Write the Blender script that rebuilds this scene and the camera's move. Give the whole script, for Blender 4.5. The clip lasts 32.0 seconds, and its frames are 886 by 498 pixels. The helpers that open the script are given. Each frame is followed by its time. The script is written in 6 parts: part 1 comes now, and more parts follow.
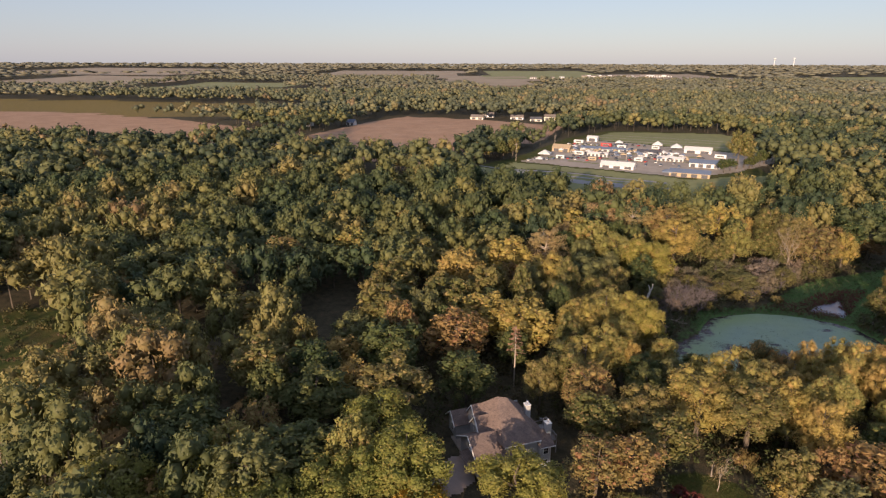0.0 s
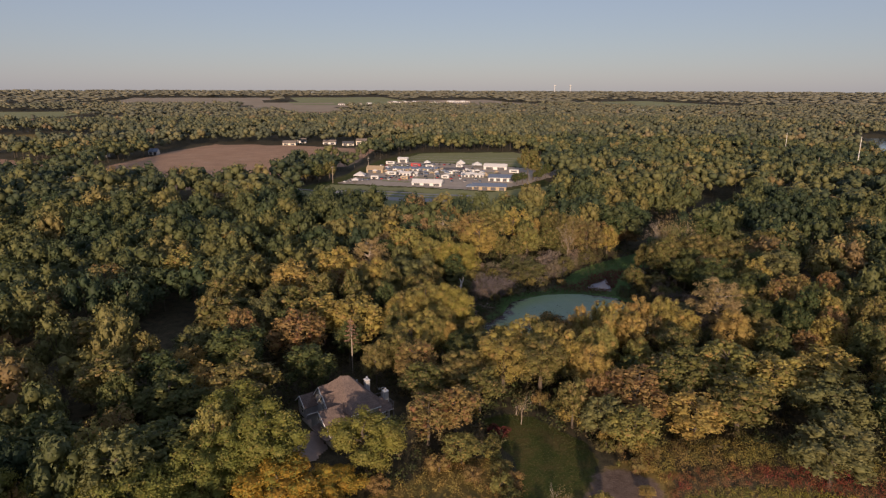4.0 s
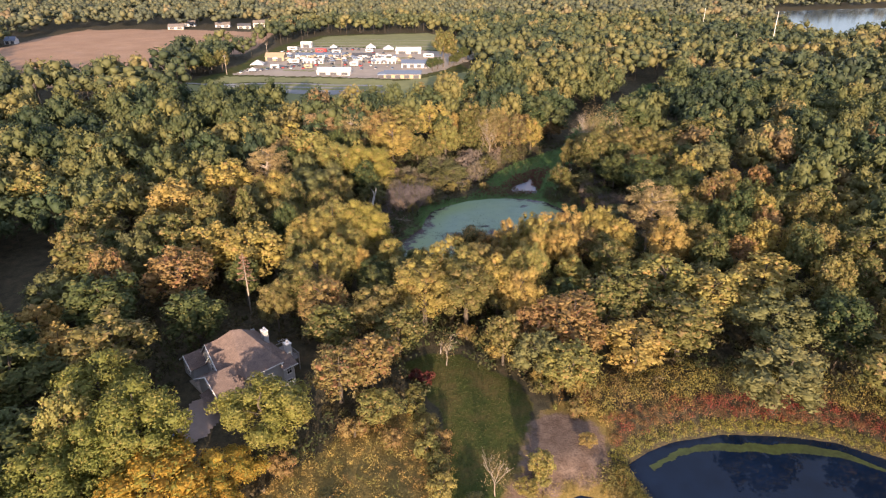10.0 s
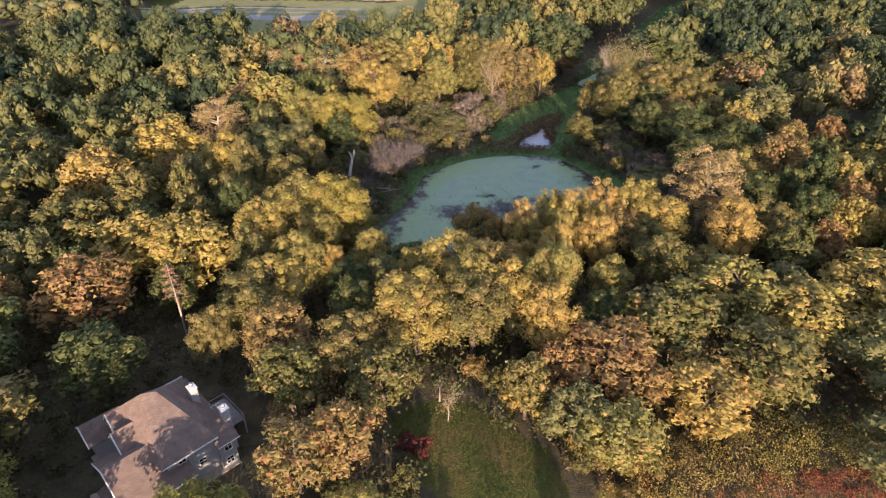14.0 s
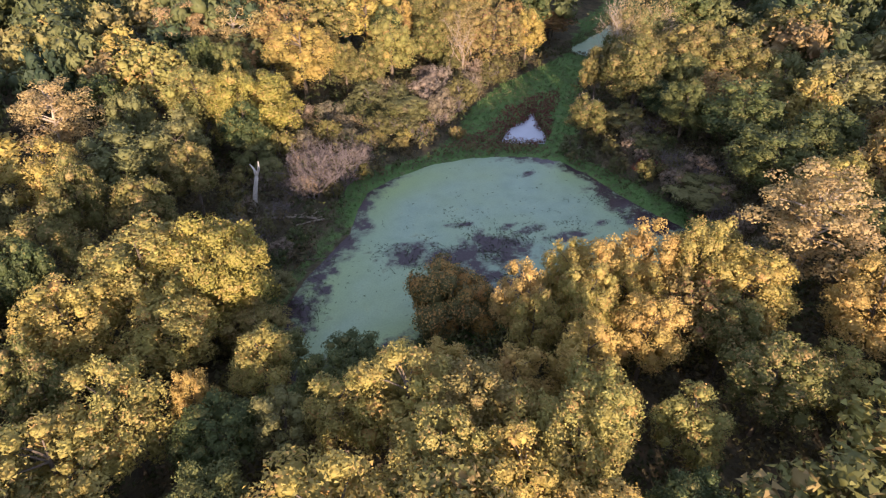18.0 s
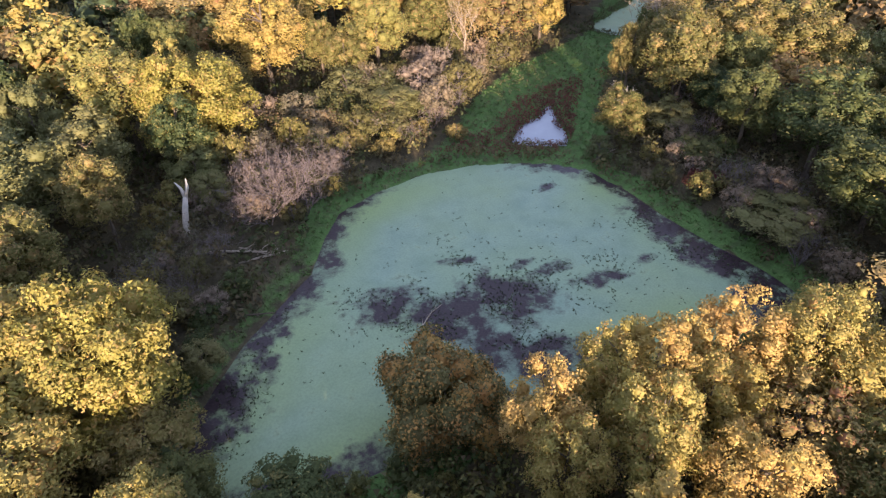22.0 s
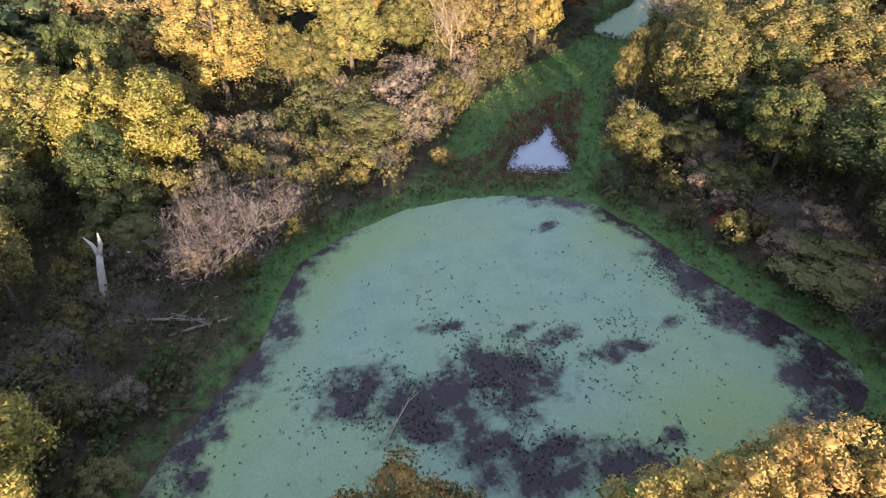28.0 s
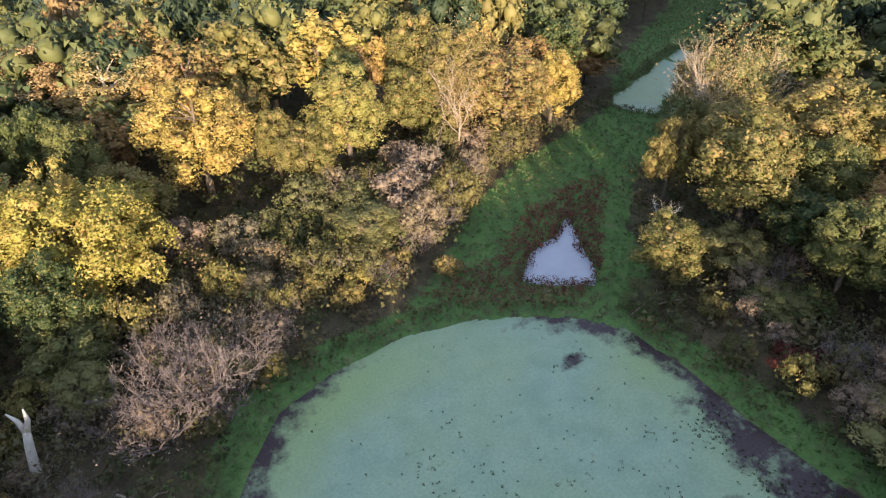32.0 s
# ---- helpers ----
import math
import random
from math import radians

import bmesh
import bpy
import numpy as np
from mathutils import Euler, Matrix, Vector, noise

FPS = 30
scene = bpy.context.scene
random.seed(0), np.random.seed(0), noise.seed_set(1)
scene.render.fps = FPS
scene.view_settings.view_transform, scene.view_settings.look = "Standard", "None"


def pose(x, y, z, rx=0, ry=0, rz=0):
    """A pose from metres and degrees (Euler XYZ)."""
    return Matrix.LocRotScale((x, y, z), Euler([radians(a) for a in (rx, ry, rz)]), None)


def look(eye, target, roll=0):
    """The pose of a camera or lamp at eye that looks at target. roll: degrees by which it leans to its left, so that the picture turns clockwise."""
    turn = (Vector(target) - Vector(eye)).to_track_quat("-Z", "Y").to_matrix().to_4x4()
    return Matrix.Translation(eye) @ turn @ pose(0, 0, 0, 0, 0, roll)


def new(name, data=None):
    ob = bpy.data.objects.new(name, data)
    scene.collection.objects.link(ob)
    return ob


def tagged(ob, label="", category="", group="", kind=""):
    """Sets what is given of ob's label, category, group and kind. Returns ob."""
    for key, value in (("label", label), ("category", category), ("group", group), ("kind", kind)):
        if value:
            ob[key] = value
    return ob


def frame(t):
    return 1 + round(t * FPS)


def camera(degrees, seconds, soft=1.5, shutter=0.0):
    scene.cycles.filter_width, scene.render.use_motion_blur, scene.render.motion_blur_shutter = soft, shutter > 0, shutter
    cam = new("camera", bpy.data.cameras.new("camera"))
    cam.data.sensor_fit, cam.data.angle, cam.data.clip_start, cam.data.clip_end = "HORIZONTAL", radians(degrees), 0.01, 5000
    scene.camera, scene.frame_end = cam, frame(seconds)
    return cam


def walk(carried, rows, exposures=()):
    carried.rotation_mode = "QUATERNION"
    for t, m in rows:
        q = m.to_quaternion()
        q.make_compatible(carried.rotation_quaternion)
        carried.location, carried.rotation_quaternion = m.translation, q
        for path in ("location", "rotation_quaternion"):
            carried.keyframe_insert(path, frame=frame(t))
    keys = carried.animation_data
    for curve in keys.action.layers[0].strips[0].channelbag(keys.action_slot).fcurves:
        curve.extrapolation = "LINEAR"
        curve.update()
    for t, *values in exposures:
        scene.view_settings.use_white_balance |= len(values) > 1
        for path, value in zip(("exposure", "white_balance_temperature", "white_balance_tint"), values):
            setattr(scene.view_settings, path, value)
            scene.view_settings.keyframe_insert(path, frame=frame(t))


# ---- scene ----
cam = camera(71.56, 32.0, soft=1.25)
# time, place (m), heading, tilt and lean (degrees)
PATH = (
    (0, -0.00, -0.00, 70.00, 0.000, -16.927, 0.203),
    (0.5, -1.69, -5.15, 69.67, -1.603, -16.240, 0.032),
    (1, -2.85, -10.99, 69.87, -4.388, -15.610, -0.044),
    (1.5, -4.46, -17.22, 70.14, -8.025, -15.019, -0.075),
    (2, -5.07, -19.75, 70.19, -10.412, -14.804, -0.074),
    (2.5, -5.03, -20.11, 70.10, -12.175, -14.804, -0.049),
    (4.5, -4.20, -19.86, 70.37, -19.038, -14.789, 0.038),
    (5, -3.79, -18.62, 69.69, -21.119, -18.309, 0.203),
    (5.5, -3.38, -17.27, 69.68, -22.974, -22.015, 0.295),
    (6, -3.15, -16.28, 69.72, -23.587, -22.051, 0.340),
    (7, -1.77, -13.65, 69.94, -24.872, -24.580, 0.266),
    (8, 0.09, -9.66, 70.23, -25.049, -24.951, 0.201),
    (9, 2.37, -5.02, 70.51, -25.019, -25.048, 0.094),
    (10, 4.88, -0.01, 70.77, -25.005, -25.158, -0.069),
    (11, 7.22, 4.85, 70.84, -24.993, -27.176, -0.254),
    (12, 9.66, 9.66, 71.04, -24.871, -28.691, -0.464),
    (13, 14.41, 20.50, 69.76, -25.062, -30.536, -0.592),
    (13.5, 16.92, 26.69, 68.46, -25.268, -31.400, -0.526),
    (15.5, 27.15, 48.04, 63.43, -27.443, -33.466, -0.049),
    (16, 29.79, 52.48, 62.23, -27.705, -33.891, -0.025),
    (17, 36.89, 65.48, 57.73, -29.231, -34.740, 0.050),
    (18, 42.81, 74.46, 54.61, -29.026, -35.533, 0.027),
    (19, 45.43, 79.74, 54.34, -29.215, -36.115, 0.193),
    (20, 46.77, 81.31, 53.67, -29.190, -35.719, 0.099),
    (21, 51.29, 88.63, 49.97, -28.812, -36.422, -0.004),
    (22, 55.91, 95.13, 46.76, -28.519, -37.401, -0.135),
    (23, 59.67, 100.82, 43.41, -29.493, -38.150, 0.075),
    (24, 60.91, 101.95, 43.23, -29.742, -38.459, 0.068),
    (25, 61.13, 102.52, 43.29, -29.809, -38.520, 0.087),
    (25.5, 61.06, 103.06, 43.14, -30.089, -38.451, 0.258),
    (27.5, 63.41, 106.71, 43.50, -29.687, -38.066, 0.119),
    (28, 64.17, 107.94, 43.59, -29.539, -37.758, 0.066),
    (29, 65.84, 111.08, 43.96, -29.353, -37.145, 0.011),
    (30, 67.76, 114.56, 44.50, -29.203, -36.542, -0.003),
    (31, 69.59, 117.89, 45.18, -29.074, -35.698, -0.036),
    (32, 71.52, 120.89, 45.84, -28.693, -34.736, -0.220),
)
EXPOSURES = ((0, 0.66, 6400, 22), (1, 0.35, 6400, 22), (2.5, 0.28, 6400, 22), (4.5, 0.08, 6400, 23), (5, 0.13, 6400, 23), (5.5, 1.06, 6600, 22), (7, 1.14, 6600, 22), (8, 1.25, 6450, 22), (13, 1.35, 6250, 23), (19, 1.70, 6200, 25), (25, 1.89, 6150, 22), (28, 1.86, 6150, 18), (32, 1.80, 6250, 15))
walk(cam, [(t, pose(x, y, z, 90 + tilt, 0, turn) @ pose(0, 0, 0, 0, 0, lean)) for t, x, y, z, turn, tilt, lean in PATH],
     exposures=EXPOSURES)

# ---- sky and sun ----
SUN_AZ = radians(201)      # clockwise from +y, the side that the light comes from
SUN_EL = radians(10.3)
world = bpy.data.worlds.new("sky")
scene.world = world
world.use_nodes = True
wt = world.node_tree
sky = wt.nodes.new("ShaderNodeTexSky")
sky.sky_type = "NISHITA"
sky.sun_disc = False
sky.sun_elevation = SUN_EL
sky.sun_rotation = SUN_AZ
sky.dust_density = 0.4
sky.ozone_density = 2.0
wt.nodes["Background"].inputs["Strength"].default_value = 0.10
veil = wt.nodes.new("ShaderNodeMix")      # thin even haze over the whole sky
veil.data_type = "RGBA"
veil.inputs[0].default_value = 0.62
veil.inputs[7].default_value = (2.9, 3.3, 4.0, 1)
wt.links.new(sky.outputs["Color"], veil.inputs[6])
wt.links.new(veil.outputs[2], wt.nodes["Background"].inputs["Color"])
sun_data = bpy.data.lights.new("sun", "SUN")
sun_data.energy = 4.7
sun_data.angle = radians(0.6)
sun_data.color = (1.0, 0.78, 0.52)
sun = new("sun", sun_data)
sun.matrix_world = look((math.sin(SUN_AZ) * math.cos(SUN_EL) * 300, math.cos(SUN_AZ) * math.cos(SUN_EL) * 300, math.sin(SUN_EL) * 300), (0, 0, 0))

# ---- materials ----
def material(name):
    m = bpy.data.materials.new(name)
    m.use_nodes = True
    return m, m.node_tree, m.node_tree.nodes["Principled BSDF"]


def link(nt, a, b):
    nt.links.new(a, b)


def noise_node(nt, scale, detail=4.0, rough=0.6, space="Object"):
    co = nt.nodes.new("ShaderNodeTexCoord")
    n = nt.nodes.new("ShaderNodeTexNoise")
    n.inputs["Scale"].default_value, n.inputs["Detail"].default_value, n.inputs["Roughness"].default_value = scale, detail, rough
    link(nt, co.outputs[space], n.inputs["Vector"])
    return n


def ramp(nt, source, stops):
    r = nt.nodes.new("ShaderNodeValToRGB")
    e = r.color_ramp.elements
    while len(e) < len(stops):
        e.new(0.5)
    for el, (p, c) in zip(e, stops):
        el.position, el.color = p, (*c, 1)
    link(nt, source, r.inputs["Fac"])
    return r


def mix(nt, fac, a, b, mode="MIX"):
    n = nt.nodes.new("ShaderNodeMix")
    n.data_type, n.blend_type = "RGBA", mode
    for sock, v in ((n.inputs[0], fac), (n.inputs[6], a), (n.inputs[7], b)):
        if hasattr(v, "links"):
            link(nt, v, sock)
        elif isinstance(v, (int, float)):
            sock.default_value = v
        else:
            sock.default_value = (*v, 1)
    return n.outputs[2]


def bump(nt, height, bsdf, strength=0.4, distance=0.05):
    b = nt.nodes.new("ShaderNodeBump")
    b.inputs["Strength"].default_value, b.inputs["Distance"].default_value = strength, distance
    link(nt, height, b.inputs["Height"])
    link(nt, b.outputs["Normal"], bsdf.inputs["Normal"])


def plain(name, colour, rough=0.7, metal=0.0, scale=6.0, vary=0.18, relief=0.0):
    m, nt, b = material(name)
    n1, n2 = noise_node(nt, scale), noise_node(nt, scale * 0.13)
    dark = tuple(c * (1 - vary) for c in colour)
    light = tuple(min(1, c * (1 + vary * 0.7)) for c in colour)
    c1 = ramp(nt, n1.outputs["Fac"], ((0.3, dark), (0.7, light)))
    c2 = mix(nt, 0.35, c1.outputs["Color"], ramp(nt, n2.outputs["Fac"], ((0.35, dark), (0.65, light))).outputs["Color"])
    link(nt, c2, b.inputs["Base Color"])
    b.inputs["Roughness"].default_value, b.inputs["Metallic"].default_value = rough, metal
    if relief:
        bump(nt, n1.outputs["Fac"], b, relief)
    return m


def leaf(name, stops, through_light=0.3, tinted=False, fleck=None, share=0.3):
    """Leaves: each tree has its own colour from the stops, each spray a small shift of it."""
    m, nt, b = material(name)
    geo = nt.nodes.new("ShaderNodeNewGeometry")
    if tinted:
        at = nt.nodes.new("ShaderNodeAttribute")
        at.attribute_name = "tint"
        base = at.outputs["Color"]
    else:
        info = nt.nodes.new("ShaderNodeObjectInfo")
        base = ramp(nt, info.outputs["Random"], stops).outputs["Color"]
    if fleck:      # some sprays have turned another colour
        pick = nt.nodes.new("ShaderNodeMath")
        pick.operation = "ADD"
        link(nt, geo.outputs["Random Per Island"], pick.inputs[0])
        link(nt, noise_node(nt, 0.5, 2.0).outputs["Fac"], pick.inputs[1])
        some = ramp(nt, pick.outputs[0], ((0.0, (0, 0, 0)), (1.0, (1, 1, 1))))
        some.color_ramp.interpolation = "CONSTANT"
        half = nt.nodes.new("ShaderNodeMath")
        half.operation, half.inputs[1].default_value = "MULTIPLY", 0.5
        link(nt, pick.outputs[0], half.inputs[0])
        link(nt, half.outputs[0], some.inputs["Fac"])
        some.color_ramp.elements[1].position = 0.75 - 0.5 * share
        base = mix(nt, some.outputs["Color"], base, fleck)
    patch = noise_node(nt, 0.35, 2.0)
    hsv = nt.nodes.new("ShaderNodeHueSaturation")
    for sock, source, lo, hi in (("Value", geo.outputs["Random Per Island"], 0.80, 1.2), ("Hue", patch.outputs["Fac"], 0.47, 0.53)):
        mr = nt.nodes.new("ShaderNodeMapRange")
        mr.inputs["To Min"].default_value, mr.inputs["To Max"].default_value = lo, hi
        link(nt, source, mr.inputs["Value"])
        link(nt, mr.outputs["Result"], hsv.inputs[sock])
    link(nt, base, hsv.inputs["Color"])
    link(nt, hsv.outputs["Color"], b.inputs["Base Color"])
    b.inputs["Roughness"].default_value = 0.62
    b.inputs["Specular IOR Level"].default_value = 0.25
    tr = nt.nodes.new("ShaderNodeBsdfTranslucent")
    link(nt, hsv.outputs["Color"], tr.inputs["Color"])
    mx = nt.nodes.new("ShaderNodeMixShader")
    mx.inputs[0].default_value = through_light
    link(nt, b.outputs[0], mx.inputs[1])
    link(nt, tr.outputs[0], mx.inputs[2])
    link(nt, mx.outputs[0], nt.nodes["Material Output"].inputs["Surface"])
    return m


M_LEAF = {
    "green": leaf("leaf_green", ((0.0, (0.060, 0.085, 0.032)), (0.5, (0.090, 0.112, 0.038)), (1.0, (0.13, 0.138, 0.046))), fleck=(0.17, 0.16, 0.055), share=0.12),
    "olive": leaf("leaf_olive", ((0.0, (0.14, 0.145, 0.045)), (0.5, (0.19, 0.172, 0.055)), (1.0, (0.25, 0.20, 0.07))), fleck=(0.27, 0.20, 0.08), share=0.2),
    "gold": leaf("leaf_gold", ((0.0, (0.26, 0.245, 0.075)), (0.35, (0.34, 0.285, 0.085)), (0.7, (0.39, 0.305, 0.085)), (1.0, (0.43, 0.30, 0.10))), fleck=(0.37, 0.24, 0.085), share=0.10),
    "pale": leaf("leaf_pale", ((0.0, (0.36, 0.28, 0.12)), (1.0, (0.38, 0.265, 0.13)))),
    "rust": leaf("leaf_rust", ((0.0, (0.25, 0.205, 0.075)), (0.5, (0.30, 0.22, 0.08)), (1.0, (0.32, 0.20, 0.08))), fleck=(0.25, 0.13, 0.065), share=0.15),
    "orange": leaf("leaf_orange", ((0.0, (0.46, 0.31, 0.05)), (1.0, (0.42, 0.25, 0.04))), fleck=(0.26, 0.24, 0.05), share=0.25),
    "red": leaf("leaf_red", ((0.0, (0.11, 0.035, 0.028)), (1.0, (0.16, 0.045, 0.035)))),
    "rust_green": leaf("leaf_rust_green", ((0.0, (0.18, 0.165, 0.065)), (1.0, (0.18, 0.165, 0.065))), fleck=(0.42, 0.25, 0.08), share=0.36),
    "oak": leaf("leaf_oak", ((0.0, (0.18, 0.20, 0.048)), (1.0, (0.25, 0.235, 0.055))), fleck=(0.26, 0.22, 0.06), share=0.15),
    "great_oak": leaf("leaf_great_oak", ((0.0, (0.29, 0.265, 0.06)), (1.0, (0.33, 0.28, 0.075))), fleck=(0.36, 0.26, 0.085), share=0.15),
    "grey": leaf("leaf_grey", ((0.0, (0.145, 0.12, 0.115)), (1.0, (0.165, 0.14, 0.125)))),
    "thorn": leaf("leaf_thorn", ((0.0, (0.22, 0.18, 0.145)), (0.5, (0.25, 0.19, 0.13)), (1.0, (0.19, 0.17, 0.11)))),
    "dull": leaf("leaf_dull", ((0.0, (0.105, 0.11, 0.04)), (0.5, (0.15, 0.135, 0.05)), (1.0, (0.12, 0.125, 0.055)))),
    "silver": leaf("leaf_silver", ((0.0, (0.15, 0.16, 0.06)), (1.0, (0.21, 0.195, 0.08)))),
}
M_WOODLAND = leaf("leaf_woodland", (), 0.25, True)
M_BARK = plain("bark", (0.12, 0.095, 0.07), 0.9, 0, 5.0, 0.4, 0.5)
M_PALE_BARK = plain("pale_bark", (0.36, 0.30, 0.24), 0.9, 0, 3.0, 0.3, 0.4)
M_DEAD_WOOD = plain("dead_wood", (0.56, 0.51, 0.45), 0.85, 0, 2.0, 0.3, 0.4)
M_GREY_TWIG = plain("grey_twig", (0.145, 0.12, 0.12), 0.9, 0, 3.0, 0.3)


def ground_material():
    m, nt, b = material("ground")
    n_grass = noise_node(nt, 0.16, 7, 0.7)
    n_big, n_mid, n_fine = noise_node(nt, 0.05, 6), noise_node(nt, 0.45, 5), noise_node(nt, 3.0, 4)
    floor_c = ramp(nt, n_mid.outputs["Fac"], ((0.3, (0.050, 0.045, 0.030)), (0.55, (0.095, 0.082, 0.050)), (0.75, (0.14, 0.10, 0.062)))).outputs["Color"]
    grass_c = ramp(nt, n_grass.outputs["Fac"], ((0.32, (0.045, 0.070, 0.018)), (0.5, (0.080, 0.088, 0.024)), (0.62, (0.125, 0.10, 0.035)), (0.75, (0.17, 0.12, 0.05)))).outputs["Color"]
    marsh_c = ramp(nt, n_mid.outputs["Fac"], ((0.3, (0.085, 0.12, 0.050)), (0.55, (0.095, 0.18, 0.055)), (0.8, (0.16, 0.16, 0.085)))).outputs["Color"]
    field_c = ramp(nt, n_big.outputs["Fac"], ((0.3, (0.40, 0.24, 0.15)), (0.6, (0.48, 0.30, 0.19)), (0.8, (0.53, 0.35, 0.24)))).outputs["Color"]
    bare_c = ramp(nt, n_mid.outputs["Fac"], ((0.3, (0.12, 0.08, 0.058)), (0.7, (0.23, 0.165, 0.125)))).outputs["Color"]
    mead_c = ramp(nt, n_mid.outputs["Fac"], ((0.3, (0.16, 0.125, 0.045)), (0.6, (0.26, 0.185, 0.06)), (0.8, (0.34, 0.24, 0.085)))).outputs["Color"]
    za, zb = nt.nodes.new("ShaderNodeAttribute"), nt.nodes.new("ShaderNodeAttribute")
    za.attribute_name, zb.attribute_name = "zone_a", "zone_b"
    sa, sb = nt.nodes.new("ShaderNodeSeparateColor"), nt.nodes.new("ShaderNodeSeparateColor")
    link(nt, za.outputs["Color"], sa.inputs[0])
    link(nt, zb.outputs["Color"], sb.inputs[0])

    def edge(sock):
        """A zone's edge, broken up by the fine noise."""
        add = nt.nodes.new("ShaderNodeMath")
        add.operation = "ADD"
        link(nt, sock, add.inputs[0])
        link(nt, n_mid.outputs["Fac"], add.inputs[1])
        mr = nt.nodes.new("ShaderNodeMapRange")
        mr.inputs["From Min"].default_value, mr.inputs["From Max"].default_value = 0.9, 1.1
        link(nt, add.outputs[0], mr.inputs["Value"])
        return mr.outputs["Result"]

    c = mix(nt, edge(sb.outputs[0]), floor_c, mead_c)
    c = mix(nt, edge(sa.outputs[0]), c, grass_c)
    c = mix(nt, edge(sb.outputs[1]), c, marsh_c)
    c = mix(nt, edge(sa.outputs[1]), c, field_c)
    c = mix(nt, edge(sa.outputs[2]), c, bare_c)
    fine = ramp(nt, n_fine.outputs["Fac"], ((0.3, (0.62, 0.62, 0.62)), (0.7, (1.25, 1.25, 1.25)))).outputs["Color"]
    c = mix(nt, 0.7, c, mix(nt, 1.0, c, fine, "MULTIPLY"))
    link(nt, c, b.inputs["Base Color"])
    b.inputs["Roughness"].default_value = 0.95
    b.inputs["Specular IOR Level"].default_value = 0.1
    bump(nt, n_fine.outputs["Fac"], b, 0.6, 0.25)
    return m


M_GROUND = ground_material()

# ---- helpers for meshes ----
def raw_mesh(name, verts, faces, mat, size=4, smooth=False):
    """A mesh straight from arrays: verts (n, 3), faces (m, size)."""
    me = bpy.data.meshes.new(name)
    verts, faces = np.asarray(verts, np.float32), np.asarray(faces, np.int32)
    me.vertices.add(len(verts))
    me.vertices.foreach_set("co", verts.ravel())
    me.loops.add(faces.size)
    me.loops.foreach_set("vertex_index", faces.ravel())
    me.polygons.add(len(faces))
    me.polygons.foreach_set("loop_start", np.arange(0, faces.size, size, dtype=np.int32))
    me.polygons.foreach_set("use_smooth", np.full(len(faces), smooth, bool))
    me.update(calc_edges=True)
    me.materials.append(mat)
    return me


def colour_attribute(me, name, rgb):
    a = me.color_attributes.new(name, "FLOAT_COLOR", "POINT")
    a.data.foreach_set("color", np.c_[rgb, np.ones(len(rgb))].astype(np.float32).ravel())


def part(name, bm, mat, parent, label="", smooth=False):
    """Links a bmesh as one mesh object under a thing or a part."""
    me = bpy.data.meshes.new(name)
    if smooth:
        for f in bm.faces:
            f.smooth = True
    bm.to_mesh(me)
    bm.free()
    me.materials.append(mat)
    ob = new(name, me)
    ob.parent = parent
    return tagged(ob, label)


def empty(name, m, label, category, group="", kind=""):
    ob = new(name)
    ob.matrix_basis = m
    ob.empty_display_size = 0.2
    return tagged(ob, label, category, group, kind)


def add_box(bm, x0, y0, z0, x1, y1, z1, bevel=0.0):
    r = bmesh.ops.create_cube(bm, size=1)
    for v in r["verts"]:
        v.co = Vector((x0 + (v.co.x + 0.5) * (x1 - x0), y0 + (v.co.y + 0.5) * (y1 - y0), z0 + (v.co.z + 0.5) * (z1 - z0)))
    if bevel:
        es = list({e for v in r["verts"] for e in v.link_edges})
        bmesh.ops.bevel(bm, geom=es, offset=bevel, segments=1, affect="EDGES")


def box(x0, y0, z0, x1, y1, z1, bevel=0.0):
    bm = bmesh.new()
    add_box(bm, x0, y0, z0, x1, y1, z1, bevel)
    return bm


def add_tube(bm, points, radii, sides=6):
    """A tapered tube along points."""
    rings = []
    for i, p in enumerate(points):
        p = Vector(p)
        d = (Vector(points[min(i + 1, len(points) - 1)]) - Vector(points[max(i - 1, 0)])).normalized()
        q = d.to_track_quat("Z", "Y")
        rings.append([bm.verts.new(p + q @ Vector((math.cos(a) * radii[i], math.sin(a) * radii[i], 0)))
                      for a in (2 * math.pi * k / sides for k in range(sides))])
    for a, b in zip(rings, rings[1:]):
        for k in range(sides):
            bm.faces.new((a[k], a[(k + 1) % sides], b[(k + 1) % sides], b[k]))
    bm.faces.new(rings[-1])
    bm.faces.new(rings[0][::-1])


# ---- the lie of the land ----
POND = ((47.5, 127.5), (50.5, 134.5), (55.5, 140.3), (59.3, 144.5), (64.2, 148.3), (69, 152), (72.5, 157.5), (76.5, 162.5), (83, 165), (91, 166), (98, 165.2), (105, 162.5), (110, 159.5), (113.5, 155),
        (114.5, 148), (114.5, 141), (115.5, 133), (116.8, 126), (116.5, 121), (112, 119), (104, 121), (92, 123.5), (79, 125), (66, 124), (56, 124.5))
POND_EAST = ((60.5, 53), (66, 54), (71, 54), (80, 51.8), (89, 47), (95, 42.5), (99, 36), (101, 27), (100, 14), (92, 4), (78, 0), (66, 6), (59, 18), (58, 32), (59, 43))
POND_WEST = ((31, 43), (35, 47), (40.5, 50), (46, 51.6), (51, 51.4), (54.5, 48.5), (55.8, 42), (54.5, 34), (55, 24), (52, 14), (42, 9), (33, 14), (28, 26), (28, 36))
